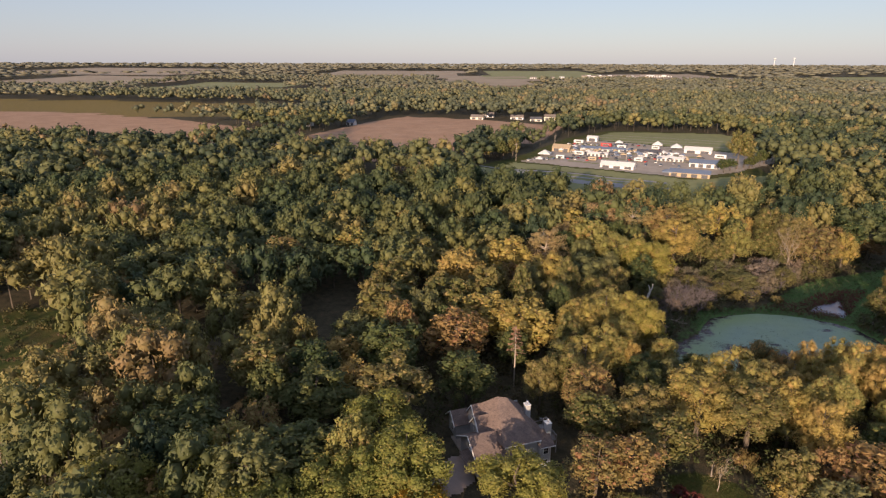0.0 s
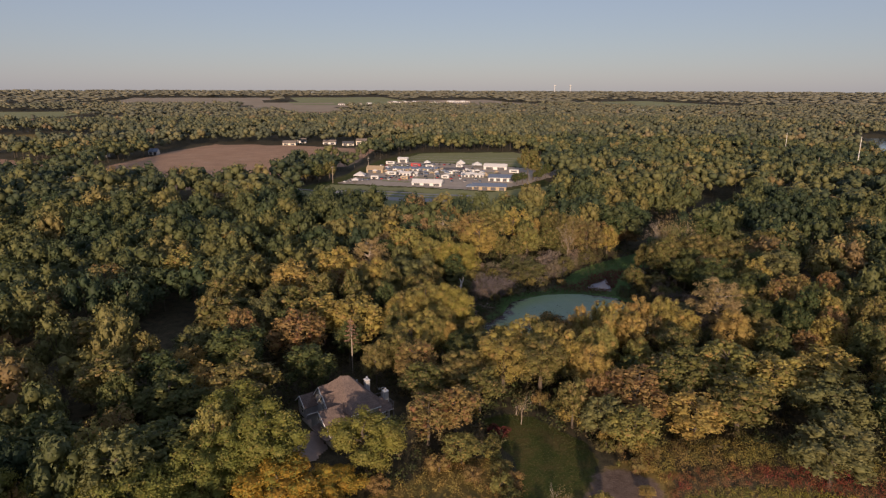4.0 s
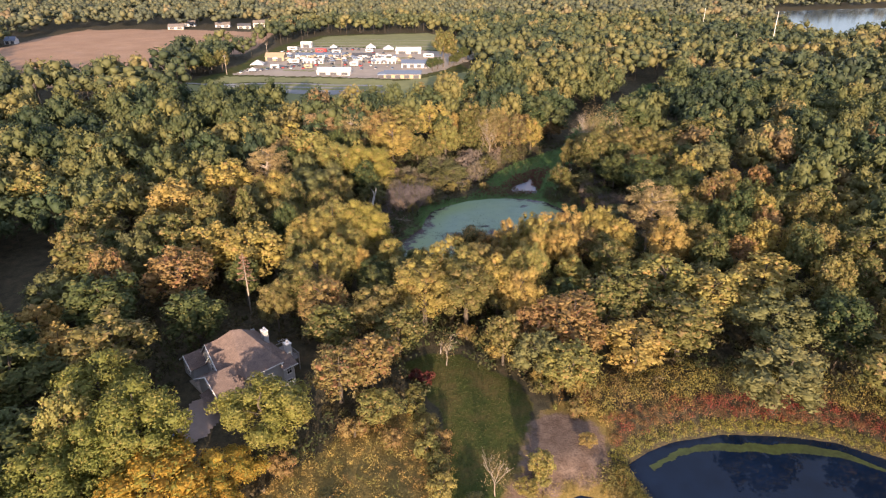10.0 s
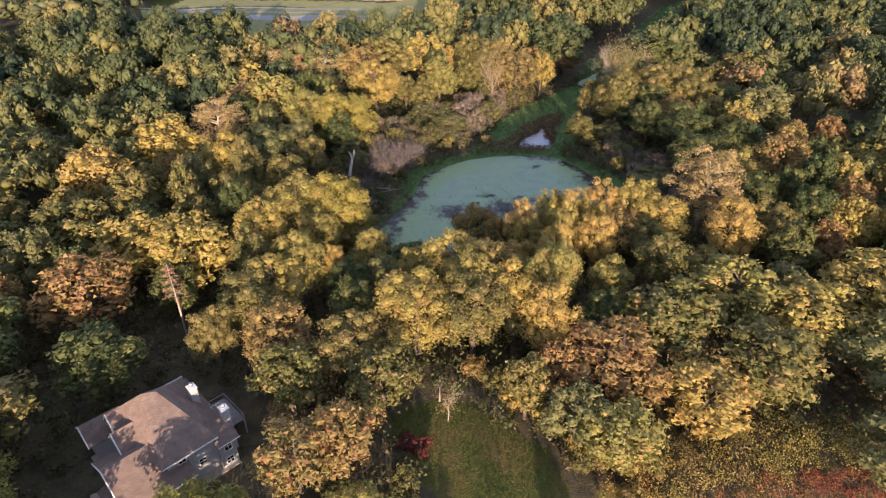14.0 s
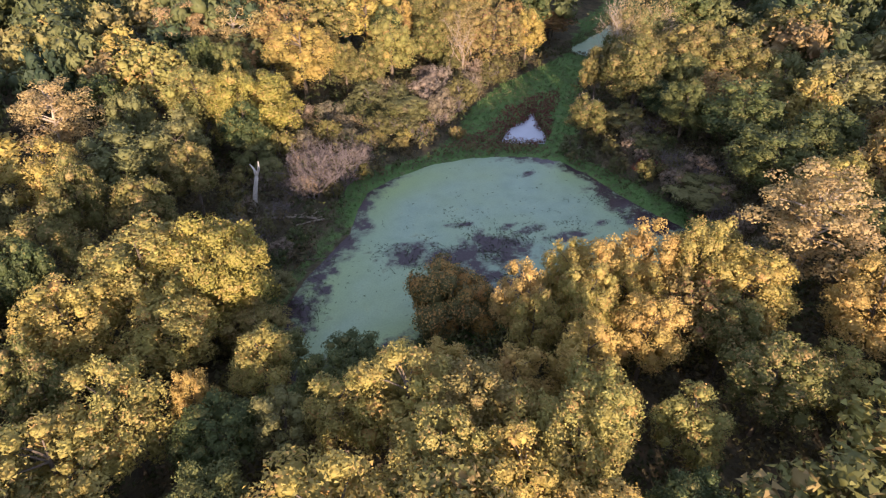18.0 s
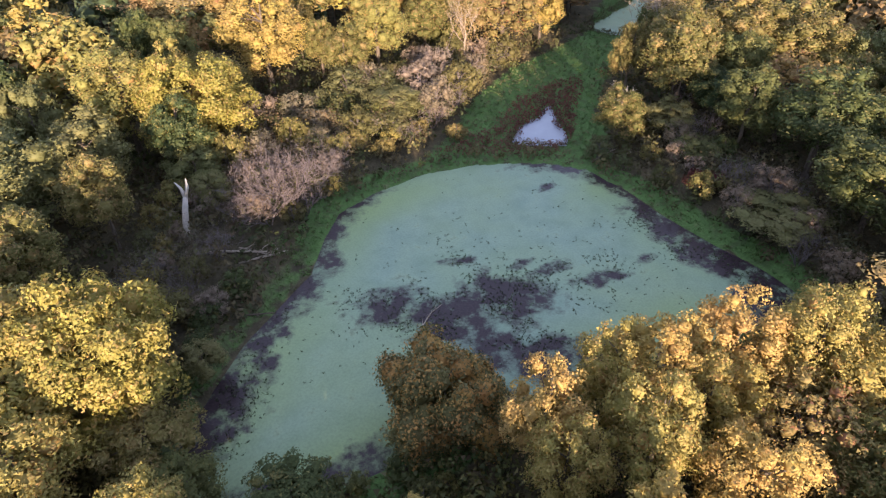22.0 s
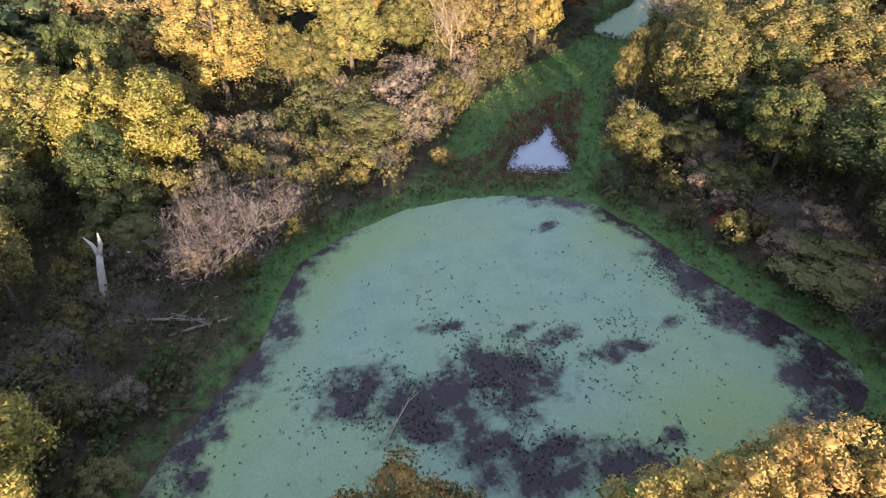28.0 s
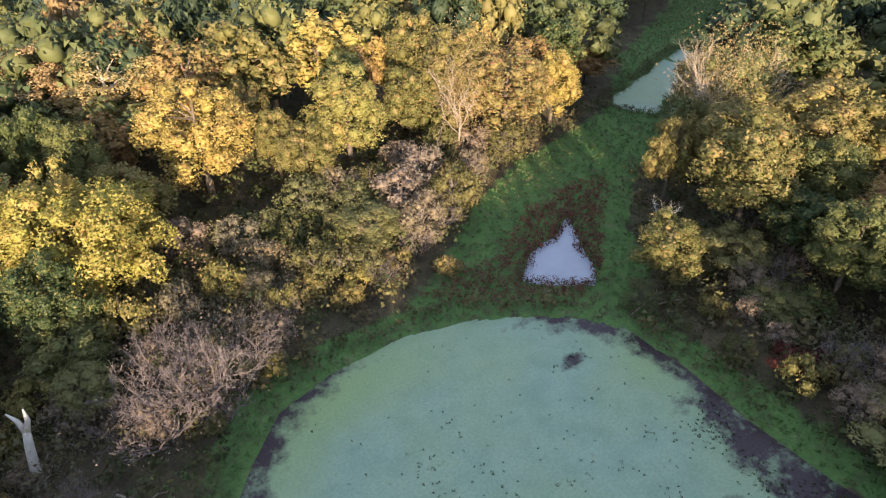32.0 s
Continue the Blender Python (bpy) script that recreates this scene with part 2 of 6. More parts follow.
PUDDLE = ((108.2, 168), (111.5, 165.6), (115.8, 163.4), (117, 165), (118.5, 167.3), (118.6, 169.2), (119.6, 171), (122.8, 177.8), (119.4, 175.2), (117.4, 173.6), (115.4, 173.4), (113, 172.6), (110.6, 170.4))
POOL = ((156.5, 206.5), (158, 202), (161, 199.2), (164.5, 200.8), (167, 203.6), (171, 204.6), (175, 207.8), (180, 209.5), (186, 214), (191, 217.5), (196, 223), (195, 226), (188, 222.5), (182, 220.5), (176, 216), (170, 214.5), (165, 211.5), (160, 210))
LAKE = ((525, 350), (600, 450), (672, 505), (740, 600), (795, 655), (881, 690), (1000, 680), (1300, 640), (1600, 520), (1300, 380), (820, 358), (628, 385), (575, 372))


def inside(px, py, poly):
    """Signed distance of points to a polygon's edge, positive inside."""
    px, py = np.asarray(px, float), np.asarray(py, float)
    best, odd = np.full(px.shape, 1e9), np.zeros(px.shape, bool)
    for (x0, y0), (x1, y1) in zip(poly, poly[1:] + poly[:1]):
        t = (((px - x0) * (x1 - x0) + (py - y0) * (y1 - y0)) / ((x1 - x0) ** 2 + (y1 - y0) ** 2)).clip(0, 1)
        best = np.minimum(best, np.hypot(px - x0 - t * (x1 - x0), py - y0 - t * (y1 - y0)))
        cross = ((y0 > py) != (y1 > py)) & (px < (x1 - x0) * (py - y0) / ((y1 - y0) or 1e-9) + x0)
        odd ^= cross
    return np.where(odd, best, -best)


def soft(d, a, b):
    t = ((d - a) / (b - a)).clip(0, 1)
    return t * t * (3 - 2 * t)


LOW = tuple((p, r) for p, r in ((POND, 9), (POND_EAST, 7), (POND_WEST, 6), (PUDDLE, 10), (POOL, 14), (LAKE, 60)))
VALLEY = ((92, 169), (101, 167), (110, 162), (117, 155), (124, 163), (128, 171), (137, 180), (160, 193), (180, 205), (240, 245), (300, 290), (290, 305), (235, 265), (176, 226), (155, 206), (142, 200), (126, 194.5), (111, 185), (102, 176))


def land(x, y):
    x, y = np.asarray(x, float), np.asarray(y, float)
    h = 2.0 + 0.7 * np.sin(x * 0.021 + 1.3) * np.cos(y * 0.017) + 0.25 * np.sin(x * 0.13) * np.sin(y * 0.11 + 0.5)
    h = h + 1.3 * np.exp(-((x - 10) ** 2 + (y - 94) ** 2) / 700)
    h = h * (1 - 0.85 * soft(inside(x, y, VALLEY), -14, 0)) + 0.0
    for poly, reach in LOW:
        d = inside(x, y, poly)
        h = h * soft(-d, -0.5, reach) - 0.9 * soft(d, -0.8, 3.0) + 0.10 * soft(d, -reach, -0.6)
    return h + 40 * soft(np.hypot(x, y), 1500, 4900)


LAWN = ((38, 89), (44, 90.5), (50, 87), (52, 82), (55, 75), (54, 69), (50, 64), (44, 58), (38, 53), (31, 49), (29, 52), (34, 60), (37, 67), (39, 75), (38, 82))
MUD = ((47, 61), (51.5, 66), (57.5, 65.5), (61, 59), (59, 54), (56, 51.5), (50, 53), (44, 52.5), (38, 51), (34, 48), (33, 50), (39, 54.5), (45, 57.5))
MEADOW = ((-30, 72), (-16, 79), (-4, 72), (7, 68), (18, 73), (28, 78), (38, 74), (35, 60), (44, 62), (58, 68), (66, 62), (58, 54), (60, 30), (50, 0), (0, -40), (-40, 0))
EAST_BANK = ((58, 55), (64, 61), (73, 63.5), (84, 63), (98, 56), (104, 47), (112, 36), (104, 26), (100, 30), (98, 40), (88, 48), (74, 54))
FAIR = ((20, 415), (24, 380), (36, 315), (78, 280), (128, 284), (190, 325), (208, 388), (218, 440), (266, 520), (282, 590), (262, 628), (172, 646), (112, 572), (50, 452))
FIELD = ((-126, 500), (-60, 440), (-16, 425), (8, 440), (14, 490), (40, 545), (78, 540), (94, 574), (136, 702), (30, 774), (-48, 812), (-92, 730), (-128, 600))
FIELD_WEST = ((-1300, 950), (-500, 860), (-330, 760), (-180, 640), (-134, 600), (-140, 520), (-200, 490), (-330, 520), (-600, 560), (-1100, 600))
FIELD_FAR = ((-330, 1340), (-235, 1375), (-200, 1500), (-330, 1590), (-700, 1620), (-640, 1400))
FIELD_FAR_EAST = ((100, 1510), (214, 1550), (268, 1930), (84, 1980))
FIELD_GREEN = ((-900, 880), (-330, 790), (-190, 830), (-196, 960), (-330, 1060), (-900, 1180))
CLEARING = ((-140, 150), (-116, 164), (-104, 160), (-93, 144), (-83, 120), (-73, 88), (-78, 62), (-120, 40), (-170, 80))

xs = np.unique(np.r_[-np.geomspace(420, 4950, 46)[::-1], np.arange(-420, -60, 9), np.arange(-60, 180, 1.5), np.arange(180, 420, 7), np.geomspace(420, 4950, 46)])
ys = np.unique(np.r_[-np.geomspace(60, 4950, 30)[::-1], np.arange(-60, 20, 4), np.arange(20, 215, 1.5), np.arange(215, 760, 9), np.geomspace(760, 4950, 60)])
gx, gy = np.meshgrid(xs, ys)
gz = land(gx, gy)
nx, ny = len(xs), len(ys)
idx = np.arange(nx * ny).reshape(ny, nx)
quads = np.stack([idx[:-1, :-1], idx[:-1, 1:], idx[1:, 1:], idx[1:, :-1]], -1).reshape(-1, 4)
ground_mesh = raw_mesh("ground", np.c_[gx.ravel(), gy.ravel(), gz.ravel()], quads, M_GROUND, 4, True)


def zone(*polys, width=3.0):
    z = np.zeros(gx.size)
    for p in polys:
        z = np.maximum(z, soft(inside(gx.ravel(), gy.ravel(), p), -width, width))
    return z


marsh = np.maximum(zone(VALLEY), soft(inside(gx.ravel(), gy.ravel(), POND), -5.5, -2) * (1 - soft(inside(gx.ravel(), gy.ravel(), POND), -0.2, 0.5)))
marsh = np.where((gx.ravel() < 70) & (gy.ravel() > 126), marsh * 0.5, marsh)      # patchy, half mud
colour_attribute(ground_mesh, "zone_a", np.c_[np.maximum(zone(LAWN, width=1.5), zone(CLEARING, FAIR, width=8)), zone(FIELD, FIELD_WEST, FIELD_FAR, FIELD_FAR_EAST, width=6), zone(MUD, width=4)])
colour_attribute(ground_mesh, "zone_b", np.c_[zone(MEADOW, FIELD_GREEN), marsh, np.zeros(gx.size)])
tagged(new("ground", ground_mesh), "rolling woodland ground with lawn, marsh and ploughed fields", "ground", kind="structure")


def sheet(name, poly, z, mat, label, grow=0.0, category="water", kind="structure"):
    bm = bmesh.new()
    c = Vector((sum(p[0] for p in poly) / len(poly), sum(p[1] for p in poly) / len(poly), 0))
    vs = []
    for x, y in poly:
        d = (Vector((x, y, 0)) - c).normalized() * grow
        vs.append(bm.verts.new((x + d.x, y + d.y, z)))
    bm.faces.new(vs)
    bmesh.ops.triangulate(bm, faces=bm.faces[:])
    bmesh.ops.recalc_face_normals(bm, faces=bm.faces[:])
    for f in bm.faces:
        if f.normal.z < 0:
            f.normal_flip()
    me = bpy.data.meshes.new(name)
    bm.to_mesh(me)
    bm.free()
    me.materials.append(mat)
    return tagged(new(name, me), label, category, kind=kind)


def water_material(name, colour, rough=0.04):
    m, nt, b = material(name)
    n = noise_node(nt, 0.9, 3)
    c = ramp(nt, noise_node(nt, 0.15, 3).outputs["Fac"], ((0.3, tuple(v * 0.6 for v in colour)), (0.7, colour)))
    link(nt, c.outputs["Color"], b.inputs["Base Color"])
    b.inputs["Roughness"].default_value = rough
    b.inputs["IOR"].default_value = 1.33
    bump(nt, n.outputs["Fac"], b, 0.05, 0.05)
    return m


def duckweed_material():
    """Still water under a film of duckweed, with open dark patches and thin streaks."""
    m, nt, b = material("duckweed_water")
    big, mid, fine = noise_node(nt, 0.055, 3, 0.5), noise_node(nt, 0.35, 5, 0.65), noise_node(nt, 4.0, 3)
    weed = ramp(nt, mid.outputs["Fac"], ((0.3, (0.20, 0.295, 0.22)), (0.6, (0.25, 0.35, 0.26)), (0.8, (0.285, 0.36, 0.21)))).outputs["Color"]
    weed = mix(nt, ramp(nt, big.outputs["Fac"], ((0.42, (0, 0, 0)), (0.66, (0.45, 0.45, 0.45)))).outputs["Color"], weed, (0.27, 0.36, 0.15))
    at = nt.nodes.new("ShaderNodeAttribute")
    at.attribute_name = "open"
    sep = nt.nodes.new("ShaderNodeSeparateColor")
    link(nt, at.outputs["Color"], sep.inputs[0])
    weed = mix(nt, sep.outputs[1], weed, (0.25, 0.345, 0.115))
    dirt = ramp(nt, fine.outputs["Fac"], ((0.3, (0.75, 0.75, 0.75)), (0.6, (1.1, 1.1, 1.1)))).outputs["Color"]
    weed = mix(nt, 0.5, weed, mix(nt, 1.0, weed, dirt, "MULTIPLY"))
    add = nt.nodes.new("ShaderNodeMath")
    add.operation = "ADD"
    link(nt, sep.outputs[0], add.inputs[0])
    speck = nt.nodes.new("ShaderNodeMath")
    speck.operation, speck.inputs[1].default_value = "MULTIPLY_ADD", 0.5
    link(nt, noise_node(nt, 1.3, 9, 0.8).outputs["Fac"], speck.inputs[0])
    uneven = nt.nodes.new("ShaderNodeMath")
    uneven.operation, uneven.inputs[1].default_value = "MULTIPLY", 1.7
    link(nt, mid.outputs["Fac"], uneven.inputs[0])
    link(nt, uneven.outputs[0], speck.inputs[2])
    link(nt, speck.outputs[0], add.inputs[1])
    mr = nt.nodes.new("ShaderNodeMapRange")
    mr.inputs["From Min"].default_value, mr.inputs["From Max"].default_value = 1.34, 1.70
    link(nt, add.outputs[0], mr.inputs["Value"])
    open_c = ramp(nt, fine.outputs["Fac"], ((0.3, (0.030, 0.022, 0.027)), (0.7, (0.058, 0.042, 0.046)))).outputs["Color"]
    link(nt, mix(nt, mr.outputs["Result"], weed, open_c), b.inputs["Base Color"])
    rr = nt.nodes.new("ShaderNodeMapRange")
    rr.inputs["To Min"].default_value, rr.inputs["To Max"].default_value = 0.42, 0.2
    link(nt, mr.outputs["Result"], rr.inputs["Value"])
    link(nt, rr.outputs["Result"], b.inputs["Roughness"])
    b.inputs["IOR"].default_value = 1.33
    bump(nt, fine.outputs["Fac"], b, 0.08, 0.02)
    return m


# dark_water's blue is the sky's reflection put into the base colour
M_WATER = water_material("dark_water", (0.007, 0.017, 0.042))
M_WEED = duckweed_material()
# the sky's bright reflection is put into the puddle's base colour
M_PUDDLE = plain("sky_toned_puddle", (0.34, 0.37, 0.44), 0.08, 0, 0.5, 0.10)
M_ALGAE = plain("algae", (0.060, 0.080, 0.020), 0.6, 0, 1.2, 0.6)
M_LAKE = water_material("lake_water", (0.10, 0.14, 0.18), 0.12)

# the duckweed pond as a fine grid, with the share of open water at each point
px_, py_ = np.meshgrid(np.arange(46, 121, 0.5), np.arange(115, 169, 0.5))
pd = inside(px_, py_, POND)
pn = len(px_[0])
pid = np.arange(px_.size).reshape(px_.shape)
pq = np.stack([pid[:-1, :-1], pid[:-1, 1:], pid[1:, 1:], pid[1:, :-1]], -1).reshape(-1, 4)
pq = pq[(pd.ravel()[pq] > -0.7).all(1)]
used = np.unique(pq)
remap = np.zeros(px_.size, int)
remap[used] = np.arange(len(used))
pond_mesh = raw_mesh("pond", np.c_[px_.ravel()[used], py_.ravel()[used], np.zeros(len(used))], remap[pq], M_WEED)


def blob(cx, cy, rx, ry, turn=0.0):
    """How far inside an ellipse the pond's points lie: 1 in the middle, 0 on the rim."""
    a = radians(turn)
    u, v = px_.ravel()[used] - cx, py_.ravel()[used] - cy
    p, q = u * math.cos(a) + v * math.sin(a), -u * math.sin(a) + v * math.cos(a)
    return (1 - np.sqrt((p / rx) ** 2 + (q / ry) ** 2)).clip(-1, 1)


OPEN_PATCHES = ((77, 140.5, 6.5, 3.4, -40), (86, 137.5, 6.5, 4.6, -10), (80, 136.5, 6, 2.4, -20), (82, 131.5, 4.5, 2.6, -45), (85.5, 128, 6, 3.0, -20), (90.5, 125.5, 4, 2.4, -20), (96, 125.3, 1.6, 0.9, 0),
                             (113.5, 132, 3.4, 13, 4), (113.5, 123, 4.5, 5, 0), (114.5, 148, 1.6, 8, 5), (95, 139.3, 2.4, 1.1, 0), (98.5, 135, 3.6, 1.3, -10), (91.4, 141.7, 2.4, 0.8, 0),
                             (85, 146.2, 2.6, 0.8, -20), (105.3, 154.6, 1.6, 0.9, 0), (106.1, 135.2, 1.6, 0.8, 0), (63.5, 148, 2.0, 6, -40), (56, 137, 2.5, 9, -40), (76, 145, 2.4, 0.8, -20))
open_water = np.zeros(len(used))
for cx, cy, rx, ry, turn in OPEN_PATCHES:
    open_water = np.maximum(open_water, 0.6 * soft(blob(cx, cy, rx, ry, turn), -0.75, 0.55))
rim = pd.ravel()[used]
shore_open = 0.62 * soft(-rim, np.where(px_.ravel()[used] < 74, -6.0, -4.2), -0.2) * soft(np.abs(px_.ravel()[used] - 94), 4, 17)
open_water = np.maximum(open_water, shore_open)
shore_yellow = 0.75 * soft(-rim, -9.0, -2.0) * (0.45 + 0.55 * np.sin(px_.ravel()[used] * 0.16 + 1.0) * np.sin(py_.ravel()[used] * 0.13)).clip(0, 1)
colour_attribute(pond_mesh, "open", np.c_[open_water, shore_yellow, open_water])
tagged(new("pond", pond_mesh), "still pond covered in pale green duckweed", "pond", kind="structure")
ax, ay = np.meshgrid(np.arange(60, 103, 0.2), np.arange(14, 56, 0.2))
ad = inside(ax, ay, POND_EAST) + 0.35 * np.sin(ax * 0.7) * np.sin(ay * 0.55) + 0.12 * np.sin(ax * 2.3 + ay * 1.7)
ai = np.arange(ax.size).reshape(ax.shape)
aq = np.stack([ai[:-1, :-1], ai[:-1, 1:], ai[1:, 1:], ai[1:, :-1]], -1).reshape(-1, 4)
ok = ((ad > 1.7 + 0.4 * np.sin(ax * 0.4)) & (ad < 3.6 + 0.6 * np.sin(ax * 0.23 + 1.0)) & (ax > 64) & (ay > 20)).ravel()
aq = aq[ok[aq].all(1)]
au = np.unique(aq)
back = np.zeros(ax.size, int)
back[au] = np.arange(len(au))
tagged(new("algae_band", raw_mesh("algae_band", np.c_[ax.ravel()[au], ay.ravel()[au], np.full(len(au), 0.008)], back[aq], M_ALGAE)), "curved yellow green algae band on the dark pond", "algae", kind="structure")
sheet("pond_east", POND_EAST, 0.0, M_WATER, "dark still pond with a weedy rim", 1.0, "pond")
sheet("pond_west", POND_WEST, 0.004, M_WATER, "dark blue pond beside a muddy shore", 1.0, "pond")
sheet("puddle", PUDDLE, 0.0, M_PUDDLE, "puddle coloured pale like the sky it reflects", 0.3, "puddle")
sheet("marsh_pool", POOL, 0.004, M_WEED, "long marsh pool with a green film", 0.5, "pool")
sheet("lake", LAKE, 0.0, M_LAKE, "broad lake beyond the woods", 0.0, "lake")

# ---- trees ----
def leaf_cards(rng, centres, radii, per, size, droop=0.25, flat=0.75, fill=0.45, jitter=0.36):
    """Leaf sprays round clump centres: three-cornered sprays facing mostly outwards. Arrays of verts and faces."""
    n = len(centres) * per
    c, r = np.repeat(centres, per, 0), np.repeat(radii, per)
    d = rng.normal(size=(n, 3))
    d[:, 2] = d[:, 2] * 0.8 + 0.25
    d /= np.linalg.norm(d, axis=1)[:, None]
    p = c + d * (r * rng.uniform(fill, 1.0, n) ** 0.6)[:, None] * (1, 1, flat)
    nrm = d + rng.normal(size=(n, 3)) * jitter
    nrm[:, 2] += droop
    nrm /= np.linalg.norm(nrm, axis=1)[:, None]
    u = np.cross(nrm, rng.normal(size=(n, 3)))
    u /= np.linalg.norm(u, axis=1)[:, None]
    v = np.cross(nrm, u)
    s = (size * rng.uniform(0.6, 1.35, n))[:, None]
    verts = np.stack([p - u * s * 0.5 - v * s * 0.3, p + u * s * 0.5 - v * s * 0.3, p + v * s * 0.55 + u * s * (rng.uniform(-0.3, 0.3, n))[:, None]], 1).reshape(-1, 3)
    return verts, np.arange(3 * n).reshape(n, 3)


def crown_clumps(rng, n, rx, rz, z0):
    """Centres and radii of a thin crown's clumps."""
    d = rng.normal(size=(n, 3))
    d /= np.linalg.norm(d, axis=1)[:, None]
    rad = rng.uniform(0.5, 0.96, n)[:, None]
    lobes = 1 + 0.22 * np.sin(3 * np.arctan2(d[:, 1], d[:, 0]) + rng.uniform(0, 6))[:, None] * (1 - abs(d[:, 2:3]))
    c = d * rad * lobes * (rx, rx, rz)
    c[:, 2] += z0
    return c, rng.uniform(0.15, 0.29, n) * rx


def crown_mesh(name, seed, rx, rz, z0, clumps, per, size, mat):
    """A thin crown of loose leaf clumps."""
    rng = np.random.default_rng(seed)
    c, r = crown_clumps(rng, clumps, rx, rz, z0)
    v, f = leaf_cards(rng, c, r, per, size)
    return raw_mesh(name, v, f, mat, 3), c


def ball(level):
    """Verts and faces of a unit icosphere."""
    bm = bmesh.new()
    bmesh.ops.create_icosphere(bm, subdivisions=level, radius=1)
    v = np.array([p.co[:] for p in bm.verts])
    f = np.array([[p.index for p in q.verts] for q in bm.faces])
    bm.free()
    return v, f


BALL = ball(1)


def ripple(rng, wave):
    """A lumpy function of space, about -1 to 1, with bumps of the given size."""
    k = rng.normal(size=(6, 3))
    k *= (2 * math.pi / (wave * rng.uniform(0.7, 1.5, 6)) / np.linalg.norm(k, axis=1))[:, None]
    ph = rng.uniform(0, 6.28, 6)
    return lambda p: np.sin(p @ k.T + ph).sum(1) / 3.0


def dense_crown(seed, rx, rz, z0, lobes, count, size, low=-0.8, jitter=0.6, core=0.74, sub=1.0):
    """A full crown of rounded lobes: a dark inner body for each lobe and leaf sprays over it. Verts, faces, lobe centres."""
    rng = np.random.default_rng(seed)
    i = np.arange(lobes)
    up = 0.97 - (0.97 - low) * (i + 0.3) / lobes
    phi = i * 2.39996 + rng.uniform(-0.5, 0.5, lobes)
    flat = np.sqrt(1 - up ** 2)
    d = np.c_[np.cos(phi) * flat, np.sin(phi) * flat, up]
    reach = (rng.uniform(0.52, 0.76, lobes) if lobes < 20 else rng.uniform(0.42, 0.86, lobes))[:, None]
    rl = rng.uniform(0.32, 0.48, lobes) * (1.0 - 0.22 * (up - 0.2).clip(0, 1)) * (12.0 / lobes) ** (0.25 if lobes < 20 else 0.32)
    c = d * reach * (rx, rx, rz)
    lift = np.array((1, 1, min(1.35, max(0.9, 0.8 * rz / rx))))
    bumps = ripple(rng, sub)
    n = count * 3
    pick = rng.choice(lobes, n, p=rl ** 2 / (rl ** 2).sum())
    q = rng.normal(size=(n, 3)) + d[pick] * 0.6
    q[:, 2] += 0.25
    q /= np.linalg.norm(q, axis=1)[:, None]
    p = c[pick] + q * (rl[pick] * rx)[:, None] * lift
    p += q * (rx * 0.075 * bumps(p))[:, None] + q * ((rng.uniform(-0.34, 0.06, n) + rng.exponential(0.07, n).clip(0, 0.32)) * rl[pick] * rx)[:, None]
    keep = np.ones(n, bool)
    for k in range(lobes):
        keep &= (np.linalg.norm((p - c[k]) / lift, axis=1) > rl[k] * rx * 0.82) | (pick == k)
    keep = np.flatnonzero(keep)[:count]
    p, q, n = p[keep], q[keep], len(keep)
    nrm = q + rng.normal(size=(n, 3)) * jitter
    nrm[:, 2] += 0.15
    nrm /= np.linalg.norm(nrm, axis=1)[:, None]
    u = np.cross(nrm, rng.normal(size=(n, 3)))
    u /= np.linalg.norm(u, axis=1)[:, None]
    w = np.cross(nrm, u)
    s = (size * rng.uniform(0.55, 1.35, n))[:, None]
    verts = [np.stack([p - u * s * 0.42 - w * s * 0.4, p + u * s * 0.42 - w * s * 0.3, p + w * s * 0.75 + u * s * rng.uniform(-0.3, 0.3, n)[:, None]], 1).reshape(-1, 3)]
    faces = [np.arange(3 * n).reshape(n, 3)]
    at = 3 * n
    if core:
        bv, bf = BALL
        for k in range(lobes):
            hv = c[k] + bv * rl[k] * rx * core * lift
            hv += bv * (rx * 0.05 * bumps(hv))[:, None]
            verts.append(hv)
            faces.append(bf + at)
            at += len(bv)
    v = np.concatenate(verts)
    v[:, 2] += z0
    return v, np.concatenate(faces), c + (0, 0, z0)


def trunk_bmesh(rng, height, radius, tips, limbs=7, lean=0.4):
    bm = bmesh.new()
    bend = [(rng.uniform(-lean, lean), rng.uniform(-lean, lean)) for _ in range(4)]
    pts = [Vector((0, 0, -0.4))] + [Vector((bend[i][0] * (i + 1) / 3, bend[i][1] * (i + 1) / 3, height * (i + 1) / 4)) for i in range(4)]
    add_tube(bm, pts, [radius * 1.25, radius * 0.95, radius * 0.75, radius * 0.5, radius * 0.15], 6)
    pick = rng.choice(len(tips), min(limbs, len(tips)), replace=False)
    for k in pick:
        tip = Vector(tips[k])
        z = max(height * 0.3, min(tip.z - 1.5, height * 0.85))
        i = min(3, int(z / height * 4))
        base = pts[i].lerp(pts[i + 1], (z / height * 4) - i)
        mid = base.lerp(tip, 0.5) + Vector((0, 0, 0.3))
        add_tube(bm, [base, mid, tip], [radius * 0.4, radius * 0.25, radius * 0.06], 4)
    return bm


KINDS = {}     # kind -> list of (trunk mesh, fine crown mesh, plain crown mesh, crown radius, height)
NEAR_WOOD = ((18, 100), (48, 92), (80, 84), (128, 92), (152, 140), (165, 200), (112, 222), (60, 208), (24, 170))


def hash_name(s):
    return sum((i + 1) * ord(c) for i, c in enumerate(s)) * 7


